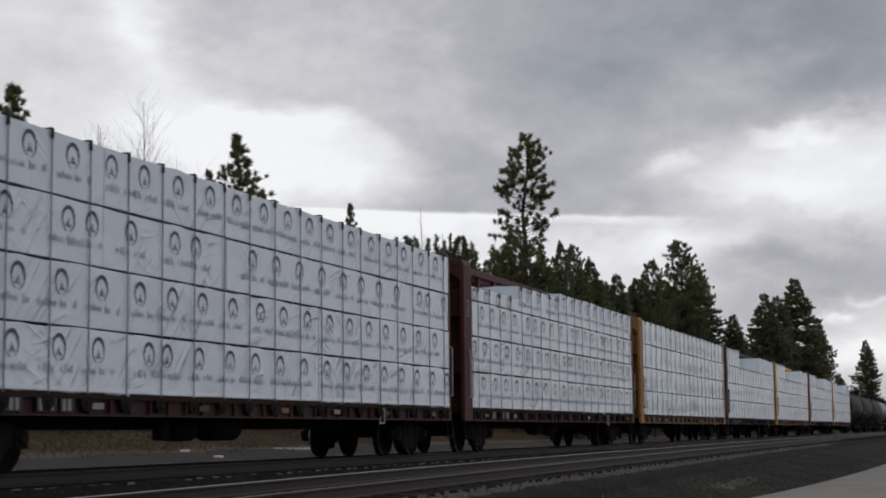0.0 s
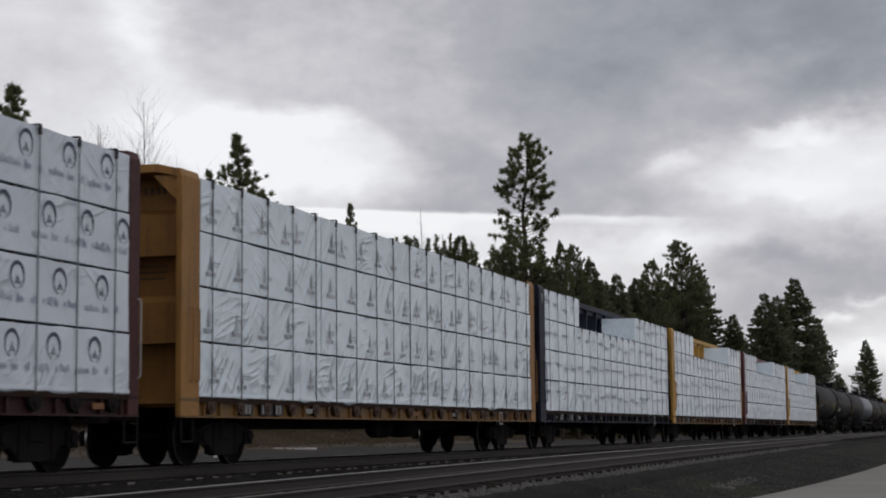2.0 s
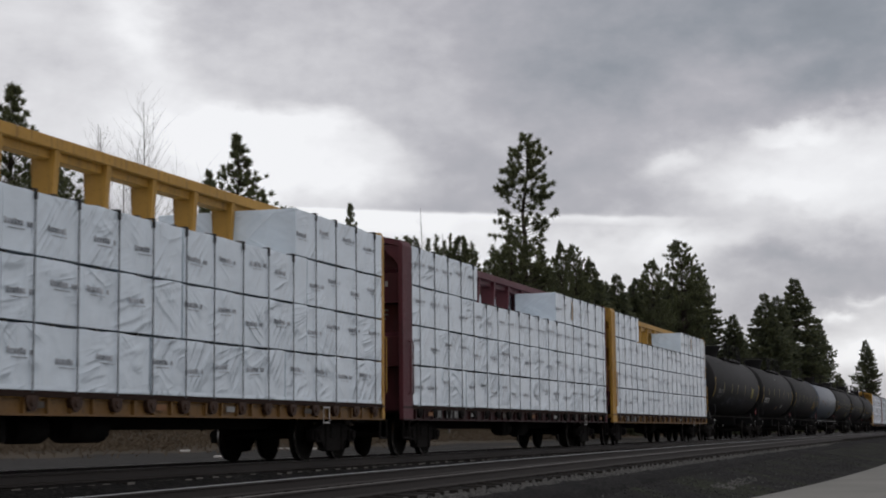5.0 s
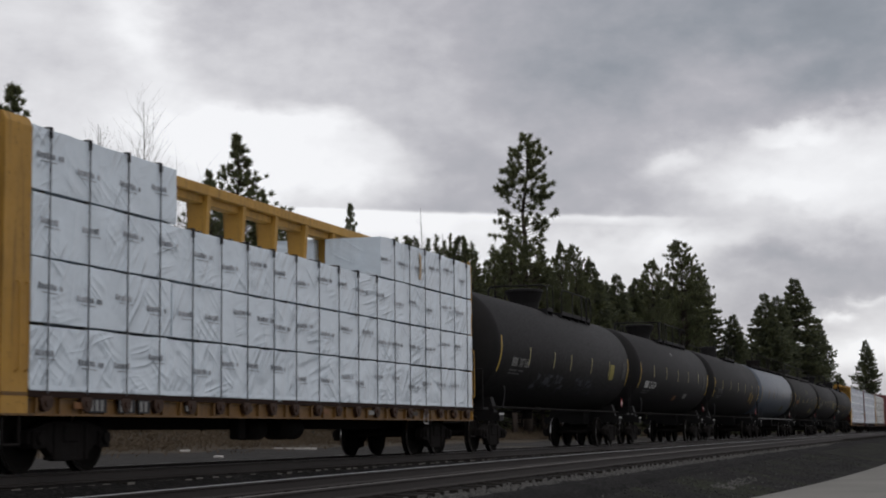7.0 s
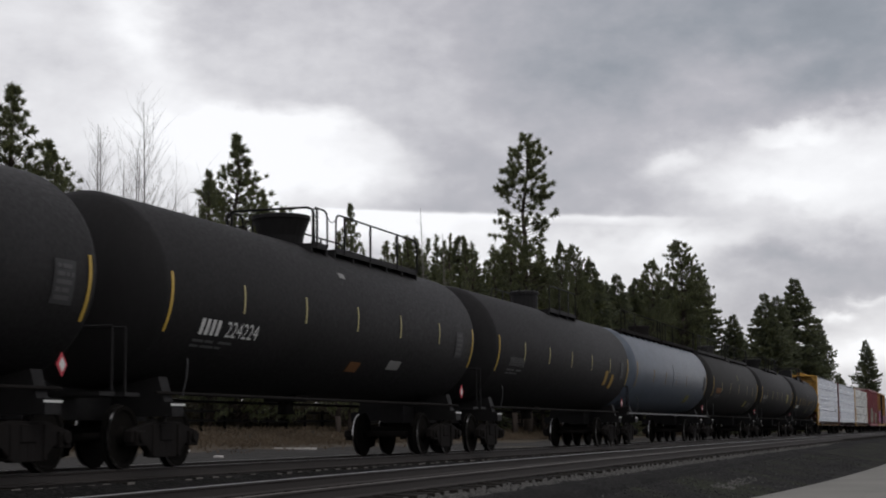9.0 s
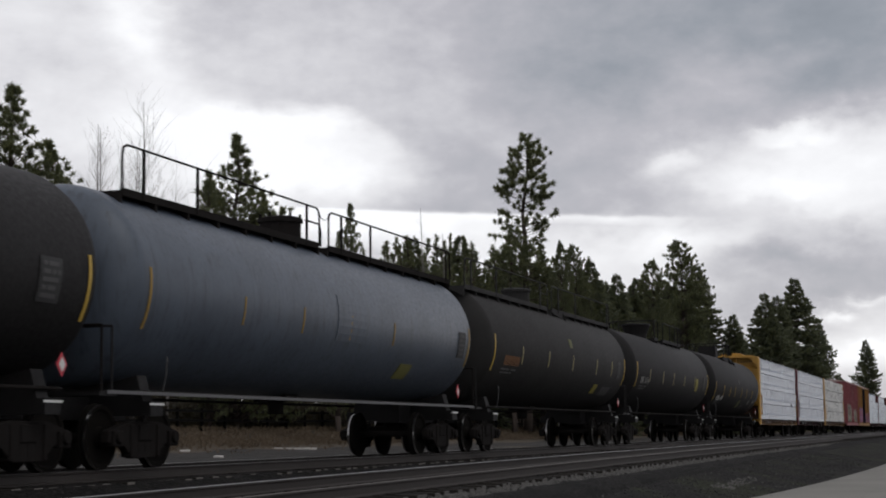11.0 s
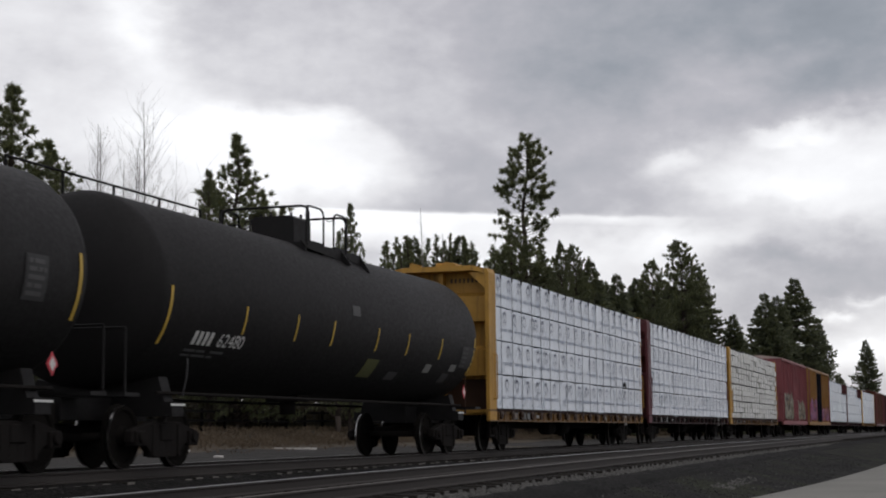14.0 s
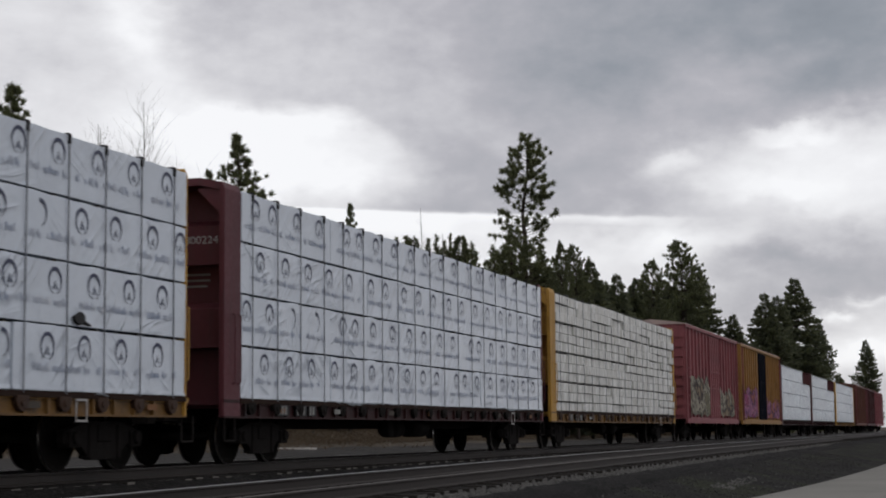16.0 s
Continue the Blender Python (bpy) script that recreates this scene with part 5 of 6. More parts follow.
def tank_draw(L):
    def draw(bm):
        h, r = L / 2, TANK_R
        prof = [(-h + 0.13, 0.05)]
        for i in range(1, 9):
            t = i / 8 * math.pi / 2
            prof.append((-h + 0.15 + 0.60 * (1 - math.cos(t)), r * math.sin(t)))
        prof += [(-y, q) for y, q in prof[1:9][::-1]] + [(h - 0.13, 0.05)]
        lathe(bm, prof, "y", 48, (0, 0, TANK_Z))
    return draw


def arc_plate(bm, y0, y1, a0, a1, r, thick=0.006, n=6):
    """A patch lying on the tank: angles in degrees from the near side upwards."""
    rows = []
    for i in range(n + 1):
        a = radians(a0 + (a1 - a0) * i / n)
        rows.append([bm.verts.new(((r + d) * math.cos(a), y, TANK_Z + (r + d) * math.sin(a))) for y, d in ((y0, 0.0), (y0, thick), (y1, thick), (y1, 0.0))])
    for p, q in zip(rows, rows[1:]):
        for i in range(3):
            bm.faces.new((p[i], p[i + 1], q[i + 1], q[i]))
    bm.faces.new(rows[0]), bm.faces.new(rows[-1][::-1])


def letters(bm, y, a, height, widths, gap, r):
    """Bars where lettering stands on the side of a tank."""
    deg = math.degrees(height / TANK_R)
    for w in widths:
        if w > 0:
            arc_plate(bm, y, y + w, a, a + deg, r, n=2)
        y += abs(w) + gap


def scrawl_draw(bm, seed, length, low, high, r):
    """Loose chalky strokes, as if rubbed on by hand."""
    rng = random.Random(seed)
    y = 0.0
    while y < length:
        a, w = rng.uniform(low, high - 6), rng.uniform(0.03, 0.07)
        lean = rng.uniform(-0.25, 0.25)
        steps = rng.randint(3, 6)
        for i in range(steps):
            arc_plate(bm, y + lean * i / steps, y + lean * i / steps + w, a + 2.2 * i, a + 2.2 * i + 2.3, r, n=1)
        if rng.random() < 0.6:
            arc_plate(bm, y - 0.1, y + rng.uniform(0.15, 0.4), a + rng.uniform(0, 6), a + rng.uniform(7, 8.5), r + 0.001, n=1)
        y += rng.uniform(0.10, 0.28)


def tank_car(label, color, s0, s1, marks, seed, tape=REFLECT_YELLOW, tape_at=-8, dome=None, rails=(), sides=(-1, 1), text=None, panels=(), signs=True, scrawls=(), far_rail=None, low=0, bold=False, hatch="drum", cross=(), hoops=(), skirts=()):
    """A tank car whose shell bands lie at s0 and s1 along the line at the start; marks, text and panels by their places there."""
    L = s1 - s0 + 1.7
    yc = (s0 + s1) / 2
    car = group_of("tank_car", label, "freight car", "cars of the train")
    h, r, ck = L / 2, TANK_R, color.name
    rail_paint = IRON if color is TANK_GREY else color
    pale = TAPE_PALE if tape is REFLECT_YELLOW and not bold else tape
    part("tank", shape(("tank", ck, round(L, 1)), tank_draw(L), color), car)
    # reflective strips up the side
    for y in (-h + 0.85, h - 0.85):
        part("end_tape", shape(("end_tape", tape.name, low), lambda bm: arc_plate(bm, -0.036, 0.036, -27 + low, 8 + low, r + 0.006), tape), car, (0, y, 0))
    for s in marks:
        part("side_tape", shape(("side_tape", pale.name, tape_at), lambda bm: arc_plate(bm, -0.027, 0.027, tape_at - 9, tape_at + 9, r + 0.004), pale), car, (0, s - yc, 0))
    # stencils as bars
    if text:
        at, angle, paint_, tall, figures, from_, to = text
        n = 4 if figures else 13
        w = (from_ - at - 0.16) / n if figures else 0.118
        rows = shape(("stencil", paint_.name, angle, tall, n, round(w, 3)), lambda bm: letters(bm, 0, angle, tall, (w * 0.55,) * n, w * 0.45, r + 0.004), paint_)
        small_print("stencil", rows, car, (0, at - yc, 0), "row of stencilled marks")
        if figures:
            def wrapped(u, v):
                t = radians(angle) + v / TANK_R
                return ((r + 0.006) * math.cos(t), u, TANK_Z + (r + 0.006) * math.sin(t))
            small_print("car_number", number_mesh(figures, to - from_, tall, paint_, wrapped), car, (0, from_ - yc, 0), "stencilled white number")
        small = shape(("small_stencil", paint_.name, angle), lambda bm: (letters(bm, -0.1, angle - 5, 0.045, (0.4, 0.3, -0.1, 0.5), 0.05, r + 0.004), letters(bm, -0.1, angle - 8.5, 0.04, (0.3, 0.5, 0.2), 0.06, r + 0.004)), STENCIL_GREY)
        small_print("small_stencil", small, car, (0, at - yc, 0), "small faint stencilled lines")
    for at, wide, angle, tall, paint_, words in panels:
        deg = math.degrees(tall / TANK_R)
        part("panel", shape(("panel", wide, angle, tall, paint_.name), lambda bm: arc_plate(bm, 0, wide, angle - deg / 2, angle + deg / 2, r + 0.005), paint_), car, (0, at - yc, 0), words)
        if paint_ is PANEL_GREY:
            small_print("panel_lettering", shape(("panel_lettering", angle), lambda bm: [letters(bm, 0.06, angle + q, 0.06, w, 0.03, r + 0.012) for q, w in ((7, (0.1, 0.25)), (3, (0.2, 0.1, 0.08)), (-1, (0.4,)), (-5, (0.12, 0.2)), (-9, (0.38,)))], STENCIL_GREY), car, (0, at - yc, 0), "faint stencilled lines")
    for i, (at, length, low, high) in enumerate(scrawls):
        small_print("chalk_scrawl", shape(("scrawl", ck, seed, i), lambda bm: scrawl_draw(bm, seed + i, length, low, high, r + 0.004), SCRIBBLE), car, (0, at - yc, 0), "faint chalky scrawl")
    if signs:
        part("placard", shape("placard", lambda bm: prism(bm, [(0, 0.17), (-0.14, 0), (0, -0.17), (0.14, 0)], "x", 0, 0.01), RED_SIGN), car, (1.38, h - 1.3, 1.48), "red diamond hazard placard")
        part("placard", shape("placard_centre", lambda bm: prism(bm, [(0, 0.10), (-0.08, 0), (0, -0.10), (0.08, 0)], "x", 0, 0.006), REFLECT_WHITE), car, (1.392, h - 1.3, 1.48), "white centre of the placard")
    # dome housing, platform and rails on top
    dy = dome - yc if dome else 0.0
    zt = TANK_Z + r
    top = zt + 0.62

    def housing(bm):
        if hatch == "tub":
            lathe_z(bm, [(0.42, zt - 0.2), (0.46, zt + 0.12), (0.57, zt + 0.44), (0.60, zt + 0.47), (0.60, zt + 0.54), (0.52, zt + 0.56)], 24)
        elif hatch == "box":
            prism(bm, [(-0.46, zt - 0.2), (0.46, zt - 0.2), (0.46, zt + 0.44), (0.40, zt + 0.50), (-0.40, zt + 0.50), (-0.46, zt + 0.44)], "y", -0.44, 0.44)
        else:
            lathe_z(bm, [(0.42, zt - 0.2), (0.42, zt + 0.40), (0.46, zt + 0.40), (0.46, zt + 0.48), (0.36, zt + 0.52)], 20)
    manway = part("manway_housing", shape(("manway", ck, hatch), housing, rail_paint), car, (0, dy, 0))
    for q in range(6):
        t = math.pi / 3 * q + 0.4
        part("eye_bolt", shape(("eye_bolt", ck), lambda bm: tube(bm, (0, 0, zt + 0.40), (0, 0, zt + 0.58), 0.03, n=6), rail_paint), manway, (0.40 * math.cos(t), 0.40 * math.sin(t), 0))
    for q0, q1, posts in rails or ((yc - 0.5, yc + 3.0, (yc + 0.8, yc + 2.0)),):
        p0, p1 = q0 - yc, q1 - yc
        span = round(p1 - p0, 2)
        bays = max(1, round(span / 1.1))
        for s in sides:
            deck = part("platform", shape(("platform", ck, span, s), lambda bm: (box(bm, *sorted((s * 0.42, s * 0.93)), 0, span, zt - 0.13, zt - 0.10), box(bm, *sorted((s * 0.90, s * 0.93)), 0, span, zt - 0.18, zt - 0.06)), rail_paint), car, (0, p0, 0))
            for i in range(bays + 1):
                part("bracket", shape(("bracket", ck, s), lambda bm: prism(bm, [(s * 0.45, zt - 0.13), (s * 0.92, zt - 0.13), (s * 0.92, zt - 0.36), (s * 0.87, zt - 0.36)], "y", -0.03, 0.03), rail_paint), deck, (0, span * i / bays, 0))

            def handrail(bm):
                x = s * 0.93
                path_tube(bm, [(x, 0, zt - 0.12), (x, 0, top - 0.16), (x, 0.04, top - 0.05), (x, 0.16, top), (x, span - 0.16, top), (x, span - 0.04, top - 0.05), (x, span, top - 0.16), (x, span, zt - 0.12)], 0.021)
            part("handrail", shape(("handrail", ck, span, s), handrail, rail_paint), car, (0, p0, 0))
            for y in posts:
                part("rail_post", shape(("rail_post", ck, s), lambda bm: box(bm, *sorted((s * 0.915, s * 0.945)), -0.032, 0.032, zt - 0.16, top), rail_paint), car, (0, y - yc, 0))
    # rails that cross the car before the dome, low inner hoops, and a slack chain over the gap between two rails
    for y in cross:
        part("cross_rail", shape(("cross_rail", ck), lambda bm: path_tube(bm, [(-0.93, 0.02, zt - 0.12), (-0.93, 0.02, top - 0.14), (-0.89, 0.01, top - 0.04), (-0.80, 0, top), (0.80, 0, top), (0.89, 0.01, top - 0.04), (0.93, 0.02, top - 0.14), (0.93, 0.02, zt - 0.12)], 0.024), rail_paint), car, (0, y - yc, 0))
        part("cross_rail", shape(("low_cross_rail", ck), lambda bm: path_tube(bm, [(-0.93, 0, top - 0.32), (-0.55, 0, top - 0.32), (-0.50, 0, top - 0.40), (-0.50, 0, zt - 0.12)], 0.018), rail_paint), car, (0, y - yc, 0))
    for y0, y1 in hoops:
        part("low_hoop", shape(("low_hoop", ck, round(y1 - y0, 2)), lambda bm: path_tube(bm, [(0.90, 0, top - 0.30), (0.90, y1 - y0 - 0.12, top - 0.30), (0.90, y1 - y0 - 0.03, top - 0.36), (0.90, y1 - y0, top - 0.48), (0.90, y1 - y0, zt - 0.12)], 0.020), rail_paint), car, (0, y0 - yc, 0))
    for (a0, a1, _), (b0, b1, _) in zip(rails, rails[1:]):
        gap = b0 - a1
        if gap < 1.0:
            part("chain", shape(("chain", round(gap, 2)), lambda bm: path_tube(bm, [(0.93, gap * q / 6, top - 0.10 - 0.10 * (1 - ((q - 3) / 3) ** 2)) for q in range(7)], 0.008, 4), IRON), car, (0, a1 - yc, 0))
    for y0, y1, deep in skirts:
        part("platform_skirt", shape(("platform_skirt", ck, round(y1 - y0, 2)), lambda bm: prism(bm, [(0, zt - 0.10), (y1 - y0, zt - 0.10), (y1 - y0, zt - 0.10 - deep), (y1 - y0 - 0.25, zt - 0.30), (0.3, zt - 0.22)], "x", 0.90, 0.93), color), car, (0, y0 - yc, 0))
        part("platform_skirt", shape(("platform_strut", ck, deep), lambda bm: prism(bm, [(0.45, zt - 0.10), (0.93, zt - 0.10), (1.15, zt - 0.10 - deep), (1.08, zt - 0.12 - deep)], "y", -0.05, 0.0), color), car, (0, y1 - yc, 0))
    if far_rail:
        p0, p1 = far_rail[0] - yc, far_rail[1] - yc
        part("handrail", shape(("far_handrail", ck), lambda bm: path_tube(bm, [(-0.93, 0, zt - 0.3), (-0.93, 0, zt + 0.5), (-0.93, p1 - p0, zt + 0.5), (-0.93, p1 - p0, zt - 0.3)], 0.024), color), car, (0, p0, 0))
        for i in range(1, 4):
            part("rail_post", shape(("far_post", ck), lambda bm: tube(bm, (-0.93, 0, zt - 0.32), (-0.93, 0, zt + 0.5), 0.028, n=6), color), car, (0, p0 + (p1 - p0) * i / 4, 0))
    # stub sills, saddles, end decks and ladders
    for s in (-1, 1):
        ye = s * (h + 0.15)

        def end(bm):
            box(bm, -0.28, 0.28, -2.6, 0.1, 0.75, 1.15)
            box(bm, -1.35, 1.35, -0.35, 0.1, 1.08, 1.14)
            prism(bm, [(-1.2, 1.0), (1.2, 1.0), (1.08, 1.42), (0.5, 1.30), (-0.5, 1.30), (-1.08, 1.42)], "y", -1.75, -1.45)
            box(bm, -1.35, 1.35, -1.8, -1.4, 0.80, 1.02)
        part("end_sill", shape("tank_end_sill", end, TANK_BLACK), car, pose(0, ye, 0, 0, 0, 0 if s > 0 else 180))

        if s < 0:
            part("side_grab", shape("side_grab", lambda bm: path_tube(bm, [(1.30, 0.0, 1.12), (1.36, 0.02, 1.4), (1.36, 0.05, 1.62), (1.33, 0.12, 1.70), (1.28, 0.2, 1.72)], 0.016), PANEL_GREY), car, (0, ye + 1.85, 0))
        if not (bold and s > 0):
            part("end_rail", shape(("end_rail", ck), lambda bm: path_tube(bm, [(-1.32, 0, 1.1), (-1.32, 0, 2.1), (1.32, 0, 2.1), (1.32, 0, 1.1)], 0.02), rail_paint), car, (0, ye + s * 0.05, 0))
        part("coupler", shape("coupler", coupler_draw, IRON), car, pose(0, ye - s * 0.1, 0, 0, 0, 0 if s > 0 else 180))
        add_truck(car, ye - s * 1.75)
        part("sill_tape", shape("sill_tape", lambda bm: box(bm, 0, 0.006, -0.24, 0.24, 0, 0.035), REFLECT_WHITE), car, (1.352, ye - s * 1.6, 0.96))
    part("running_pipe", shape(("running_pipe", round(L, 1)), lambda bm: (tube(bm, (1.2, -h + 1.0, 1.16), (1.2, h - 1.0, 1.16), 0.03, n=6), tube(bm, (-1.2, -h + 1.0, 1.16), (-1.2, h - 1.0, 1.16), 0.03, n=6)), IRON), car)
    if color is TANK_GREY:
        # a light channel along the foot of the shell, from end to end
        part("side_channel", shape(("side_channel", round(L, 1)), lambda bm: (box(bm, 1.30, 1.37, -h - 0.1, h + 0.1, 1.150, 1.162), box(bm, 1.362, 1.37, -h - 0.1, h + 0.1, 1.11, 1.150), [box(bm, 1.0, 1.30, y, y + 0.06, 1.12, 1.150) for y in (-h + 0.6, -h * 0.4, h * 0.3, h - 0.7)]), BRIGHT_CHANNEL), car, label="thin grey steel channel")
    part("bottom_valve", shape("bottom_valve", lambda bm: (tube(bm, (0, 0, TANK_Z - r - 0.35), (0, 0, TANK_Z - r + 0.05), 0.16, n=12), box(bm, -0.35, 0.35, -0.3, 0.3, TANK_Z - r - 0.10, TANK_Z - r + 0.03)), IRON), car)
    mover(car, TRACK_X, yc, 0)
    return car


def lathe_z(bm, profile, n):
    rings = []
    for r, z in profile:
        rings.append([bm.verts.new((r * math.cos(2 * math.pi * i / n), r * math.sin(2 * math.pi * i / n), z)) for i in range(n)])
    for a, b in zip(rings, rings[1:]):
        for i in range(n):
            bm.faces.new((a[i], a[(i + 1) % n], b[(i + 1) % n], b[i]))
    bm.faces.new(rings[-1]), bm.faces.new(rings[0][::-1])


# ---------------------------------------------------------------- boxcars
def box_car(label, color, s0, s1, roof, door, seed, graffiti=()):
    rng = random.Random(seed)
    L, yc, ck = s1 - s0, (s0 + s1) / 2, color.name
    car = group_of("box_car", label, "freight car", "cars of the train")
    a, b, top = -L / 2, L / 2, 5.08
    part("body", shape(("body", ck, round(L, 1)), lambda bm: box(bm, -1.42, 1.42, a, b, 1.0, top), color), car)

    def ribs(bm):
        for s in (-1, 1):
            y = a + 0.05
            while y < b - 0.1:
                if abs(y) > 1.7:
                    x0, x1 = sorted((s * 1.42, s * 1.50))
                    box(bm, x0, x1, y, y + 0.10, 1.05, top - 0.05)
                y += 0.95
            x0, x1 = sorted((s * 1.42, s * 1.52))
            box(bm, x0, x1, a, b, 0.80, 1.06)
            box(bm, x0, x1, a, b, top - 0.12, top)
        for y0 in (a - 0.06, b):
            for i in range(9):
                box(bm, -1.36, 1.36, y0, y0 + 0.06, 1.15 + 0.42 * i, 1.35 + 0.42 * i)
    part("side_ribs", shape(("side_ribs", ck, round(L, 1)), ribs, color), car)
    part("roof", shape(("roof", roof.name, round(L, 1)), lambda bm: prism(bm, [(-1.5, top), (1.5, top), (1.5, top + 0.04), (0, top + 0.24), (-1.5, top + 0.04)], "y", a - 0.05, b + 0.05), roof), car)
    for s in (-1, 1):
        leaf = part("door", shape(("door", door.name), lambda bm: box(bm, 0.0, 0.06, -1.5, 1.5, 1.02, top - 0.2), door), car, pose(s * 1.43, 0, 0, 0, 0, 0 if s > 0 else 180))
        stile = shape(("door_stile", door.name), lambda bm: box(bm, 0.061, 0.10, 0, 0.08, 1.02, top - 0.2), door)
        for y in (-1.5, -0.92, -0.32, 0.26, 0.84, 1.42):
            part("door_stile", stile, leaf, (0, y, 0))
        bar = shape(("door_bar", door.name), lambda bm: box(bm, 0.061, 0.085, -1.42, 1.42, 0, 0.06), door)
        for z in (1.6, 2.4, 3.2):
            part("door_bar", bar, leaf, (0, 0, z))
    for i, (y0, y1, z0, z1, m) in enumerate(graffiti):
        def tag(bm):
            r2 = random.Random(i + seed)
            n = max(6, int((y1 - y0) / 0.35))
            low = [(y0 + (y1 - y0) * q / n, z0 + r2.uniform(0, 0.18)) for q in range(n + 1)]
            high = [(y0 + (y1 - y0) * q / n, z1 - r2.uniform(0, 0.55)) for q in range(n, -1, -1)]
            prism(bm, low + high, "x", 0, 0.006)
        part("painted_tag", shape(("tag", seed, i), tag, m), car, (1.505, 0, 0), "sprayed abstract graffiti shapes")
    for s in (-1, 1):
        ye = s * (L / 2 + 0.35)
        part("end_sill", shape("box_end_sill", lambda bm: box(bm, -0.28, 0.28, -1.2, 0.1, 0.70, 1.05), IRON), car, pose(0, ye, 0, 0, 0, 0 if s > 0 else 180))
        part("coupler", shape("coupler", coupler_draw, IRON), car, pose(0, ye, 0, 0, 0, 0 if s > 0 else 180))
        add_truck(car, s * (L / 2 - 1.9))
        part("ladder", shape("box_ladder", lambda bm: [tube(bm, (0, y, 1.0), (0, y, 4.9), 0.02, n=5) for y in (-0.2, 0.2)] + [tube(bm, (0, -0.2, 1.2 + 0.4 * i), (0, 0.2, 1.2 + 0.4 * i), 0.018, n=5) for i in range(8)], color), car, (1.54, ye - s * 0.75, 0))
    mover(car, TRACK_X, yc, 0)
    return car


# ---------------------------------------------------------------- the train, from its head
NAME = "lumber_flatcar"
lumber_car(NAME, "dark red centre-beam flatcar carrying wrapped lumber", OXIDE, 17.0, 37.55, "emblem", seed=1, panel=4.7, phase=0.25)
lumber_car(NAME, "dark red centre-beam flatcar with a low uneven top tier", OXIDE, 39.5, 59.7, "emblem", low=((0.0, 0.22, 0.53), (0.22, 0.46, 0.16)), seed=2, rear=0.32, mark="frame", panel=4.3)
lumber_car(NAME, "ochre centre-beam flatcar with a full wrapped load", OCHRE, 62.05, 83.0, "plain", seed=3, rear=0.5, stamp="spire")
lumber_car(NAME, "black centre-beam flatcar with a gap in its top tier", NAVY, 84.75, 105.0, "plain", notch=(0.22, 0.675), seed=4, mark="wedge")
lumber_car(NAME, "yellow centre-beam flatcar with a gap in its top tier", YELLOW, 106.8, 127.4, "plain", notch=(0.245, 0.77), seed=5)
lumber_car(NAME, "dark maroon centre-beam flatcar with a gap in its top tier", MAROON, 129.4, 149.7, "plain", notch=(0.25, 0.66), seed=6, stain=0.76)
lumber_car(NAME, "rusty yellow centre-beam flatcar with a gap in its top tier", YELLOW, 151.5, 171.77, "plain", notch=(0.207, 0.672), seed=7, rear=0.05, stain=0.80, panel=3.7)
BRIGHT_CHANNEL = plain("scuffed_grey_steel", (0.085, 0.085, 0.088), 0.5)
GREY_PANEL = (0.55, -8, 0.62, PANEL_GREY, "dark grey stencilled data panel")
tank_car("black tank car with yellow reflective strips and chalky scrawls", TANK_BLACK, 174, 190.6, (176.97, 179.8, 181.92, 184.78, 187.47), 1, dome=182.2, hatch="tub", rails=((181.4, 182.15, ()), (183.3, 186.75, (184.8, 186.1)), (186.9, 187.4, ())), cross=(181.4,),
         text=(175.25, -20, DULL_WHITE, 0.24, "307681", 175.97, 177.05), panels=((187.65, 0.62, -12, 0.52, PLACARD_YELLOW, "yellow warning panel"), (189.65, *GREY_PANEL)),
         scrawls=((178.2, 3.4, -48, -24), (183.2, 2.6, -50, -26)))
tank_car("black tank car with white stencils and yellow strips", TANK_BLACK, 193.1, 209.15, (195.77, 198.5, 201.2, 203.8, 206.5), 2, tape_at=-1, dome=200.9, hatch="tub", rails=((200.3, 201.08, (200.53,)), (201.56, 206.75, (202.06, 203.6, 205.35))), cross=(200.35,),
         text=(194.29, -26, REFLECT_WHITE, 0.27, "224224", 195.25, 196.53), panels=((201.4, 0.6, -38, 0.24, ORANGE_TAPE, "small orange notice"), (203.6, 0.75, -33, 0.22, DULL_WHITE, "small pinkish notice"), (200.7, 0.3, 32, 0.12, DULL_WHITE, "small white notice"), (207.8, *GREY_PANEL)))
tank_car("sooty black tank car with yellow strips", TANK_BLACK, 211.6, 228.4, (214.2, 217, 219.8, 222.6, 225.4), 3, tape_at=-4,
         text=(212.8, -20, STENCIL_GREY, 0.24, "", 0, 0), panels=((224.8, 0.4, -20, 0.5, STENCIL_YELLOW, "faded yellow marks"), (225.8, 0.4, -24, 0.5, STENCIL_YELLOW, "faded yellow marks"), (227.1, *GREY_PANEL)))
tank_car("pale blue-grey tank car with grimy shell and long walkway", TANK_GREY, 230.2, 246.65, (233.6, 236.2, 238.65, 241.2), 4, tape=STENCIL_YELLOW, dome=238.65, rails=((230.4, 238.45, (231.1, 233.0, 237.8)), (238.95, 247.1, (239.66, 241.4, 246.8))), sides=(1,), hoops=((237.8, 238.6),),
         panels=((237.9, 1.6, -2, 0.9, TANK_GREY, "repainted panel"), (242.15, 0.8, -38, 0.40, PLACARD_DULL, "olive-yellow warning panel"), (245.8, *GREY_PANEL)))
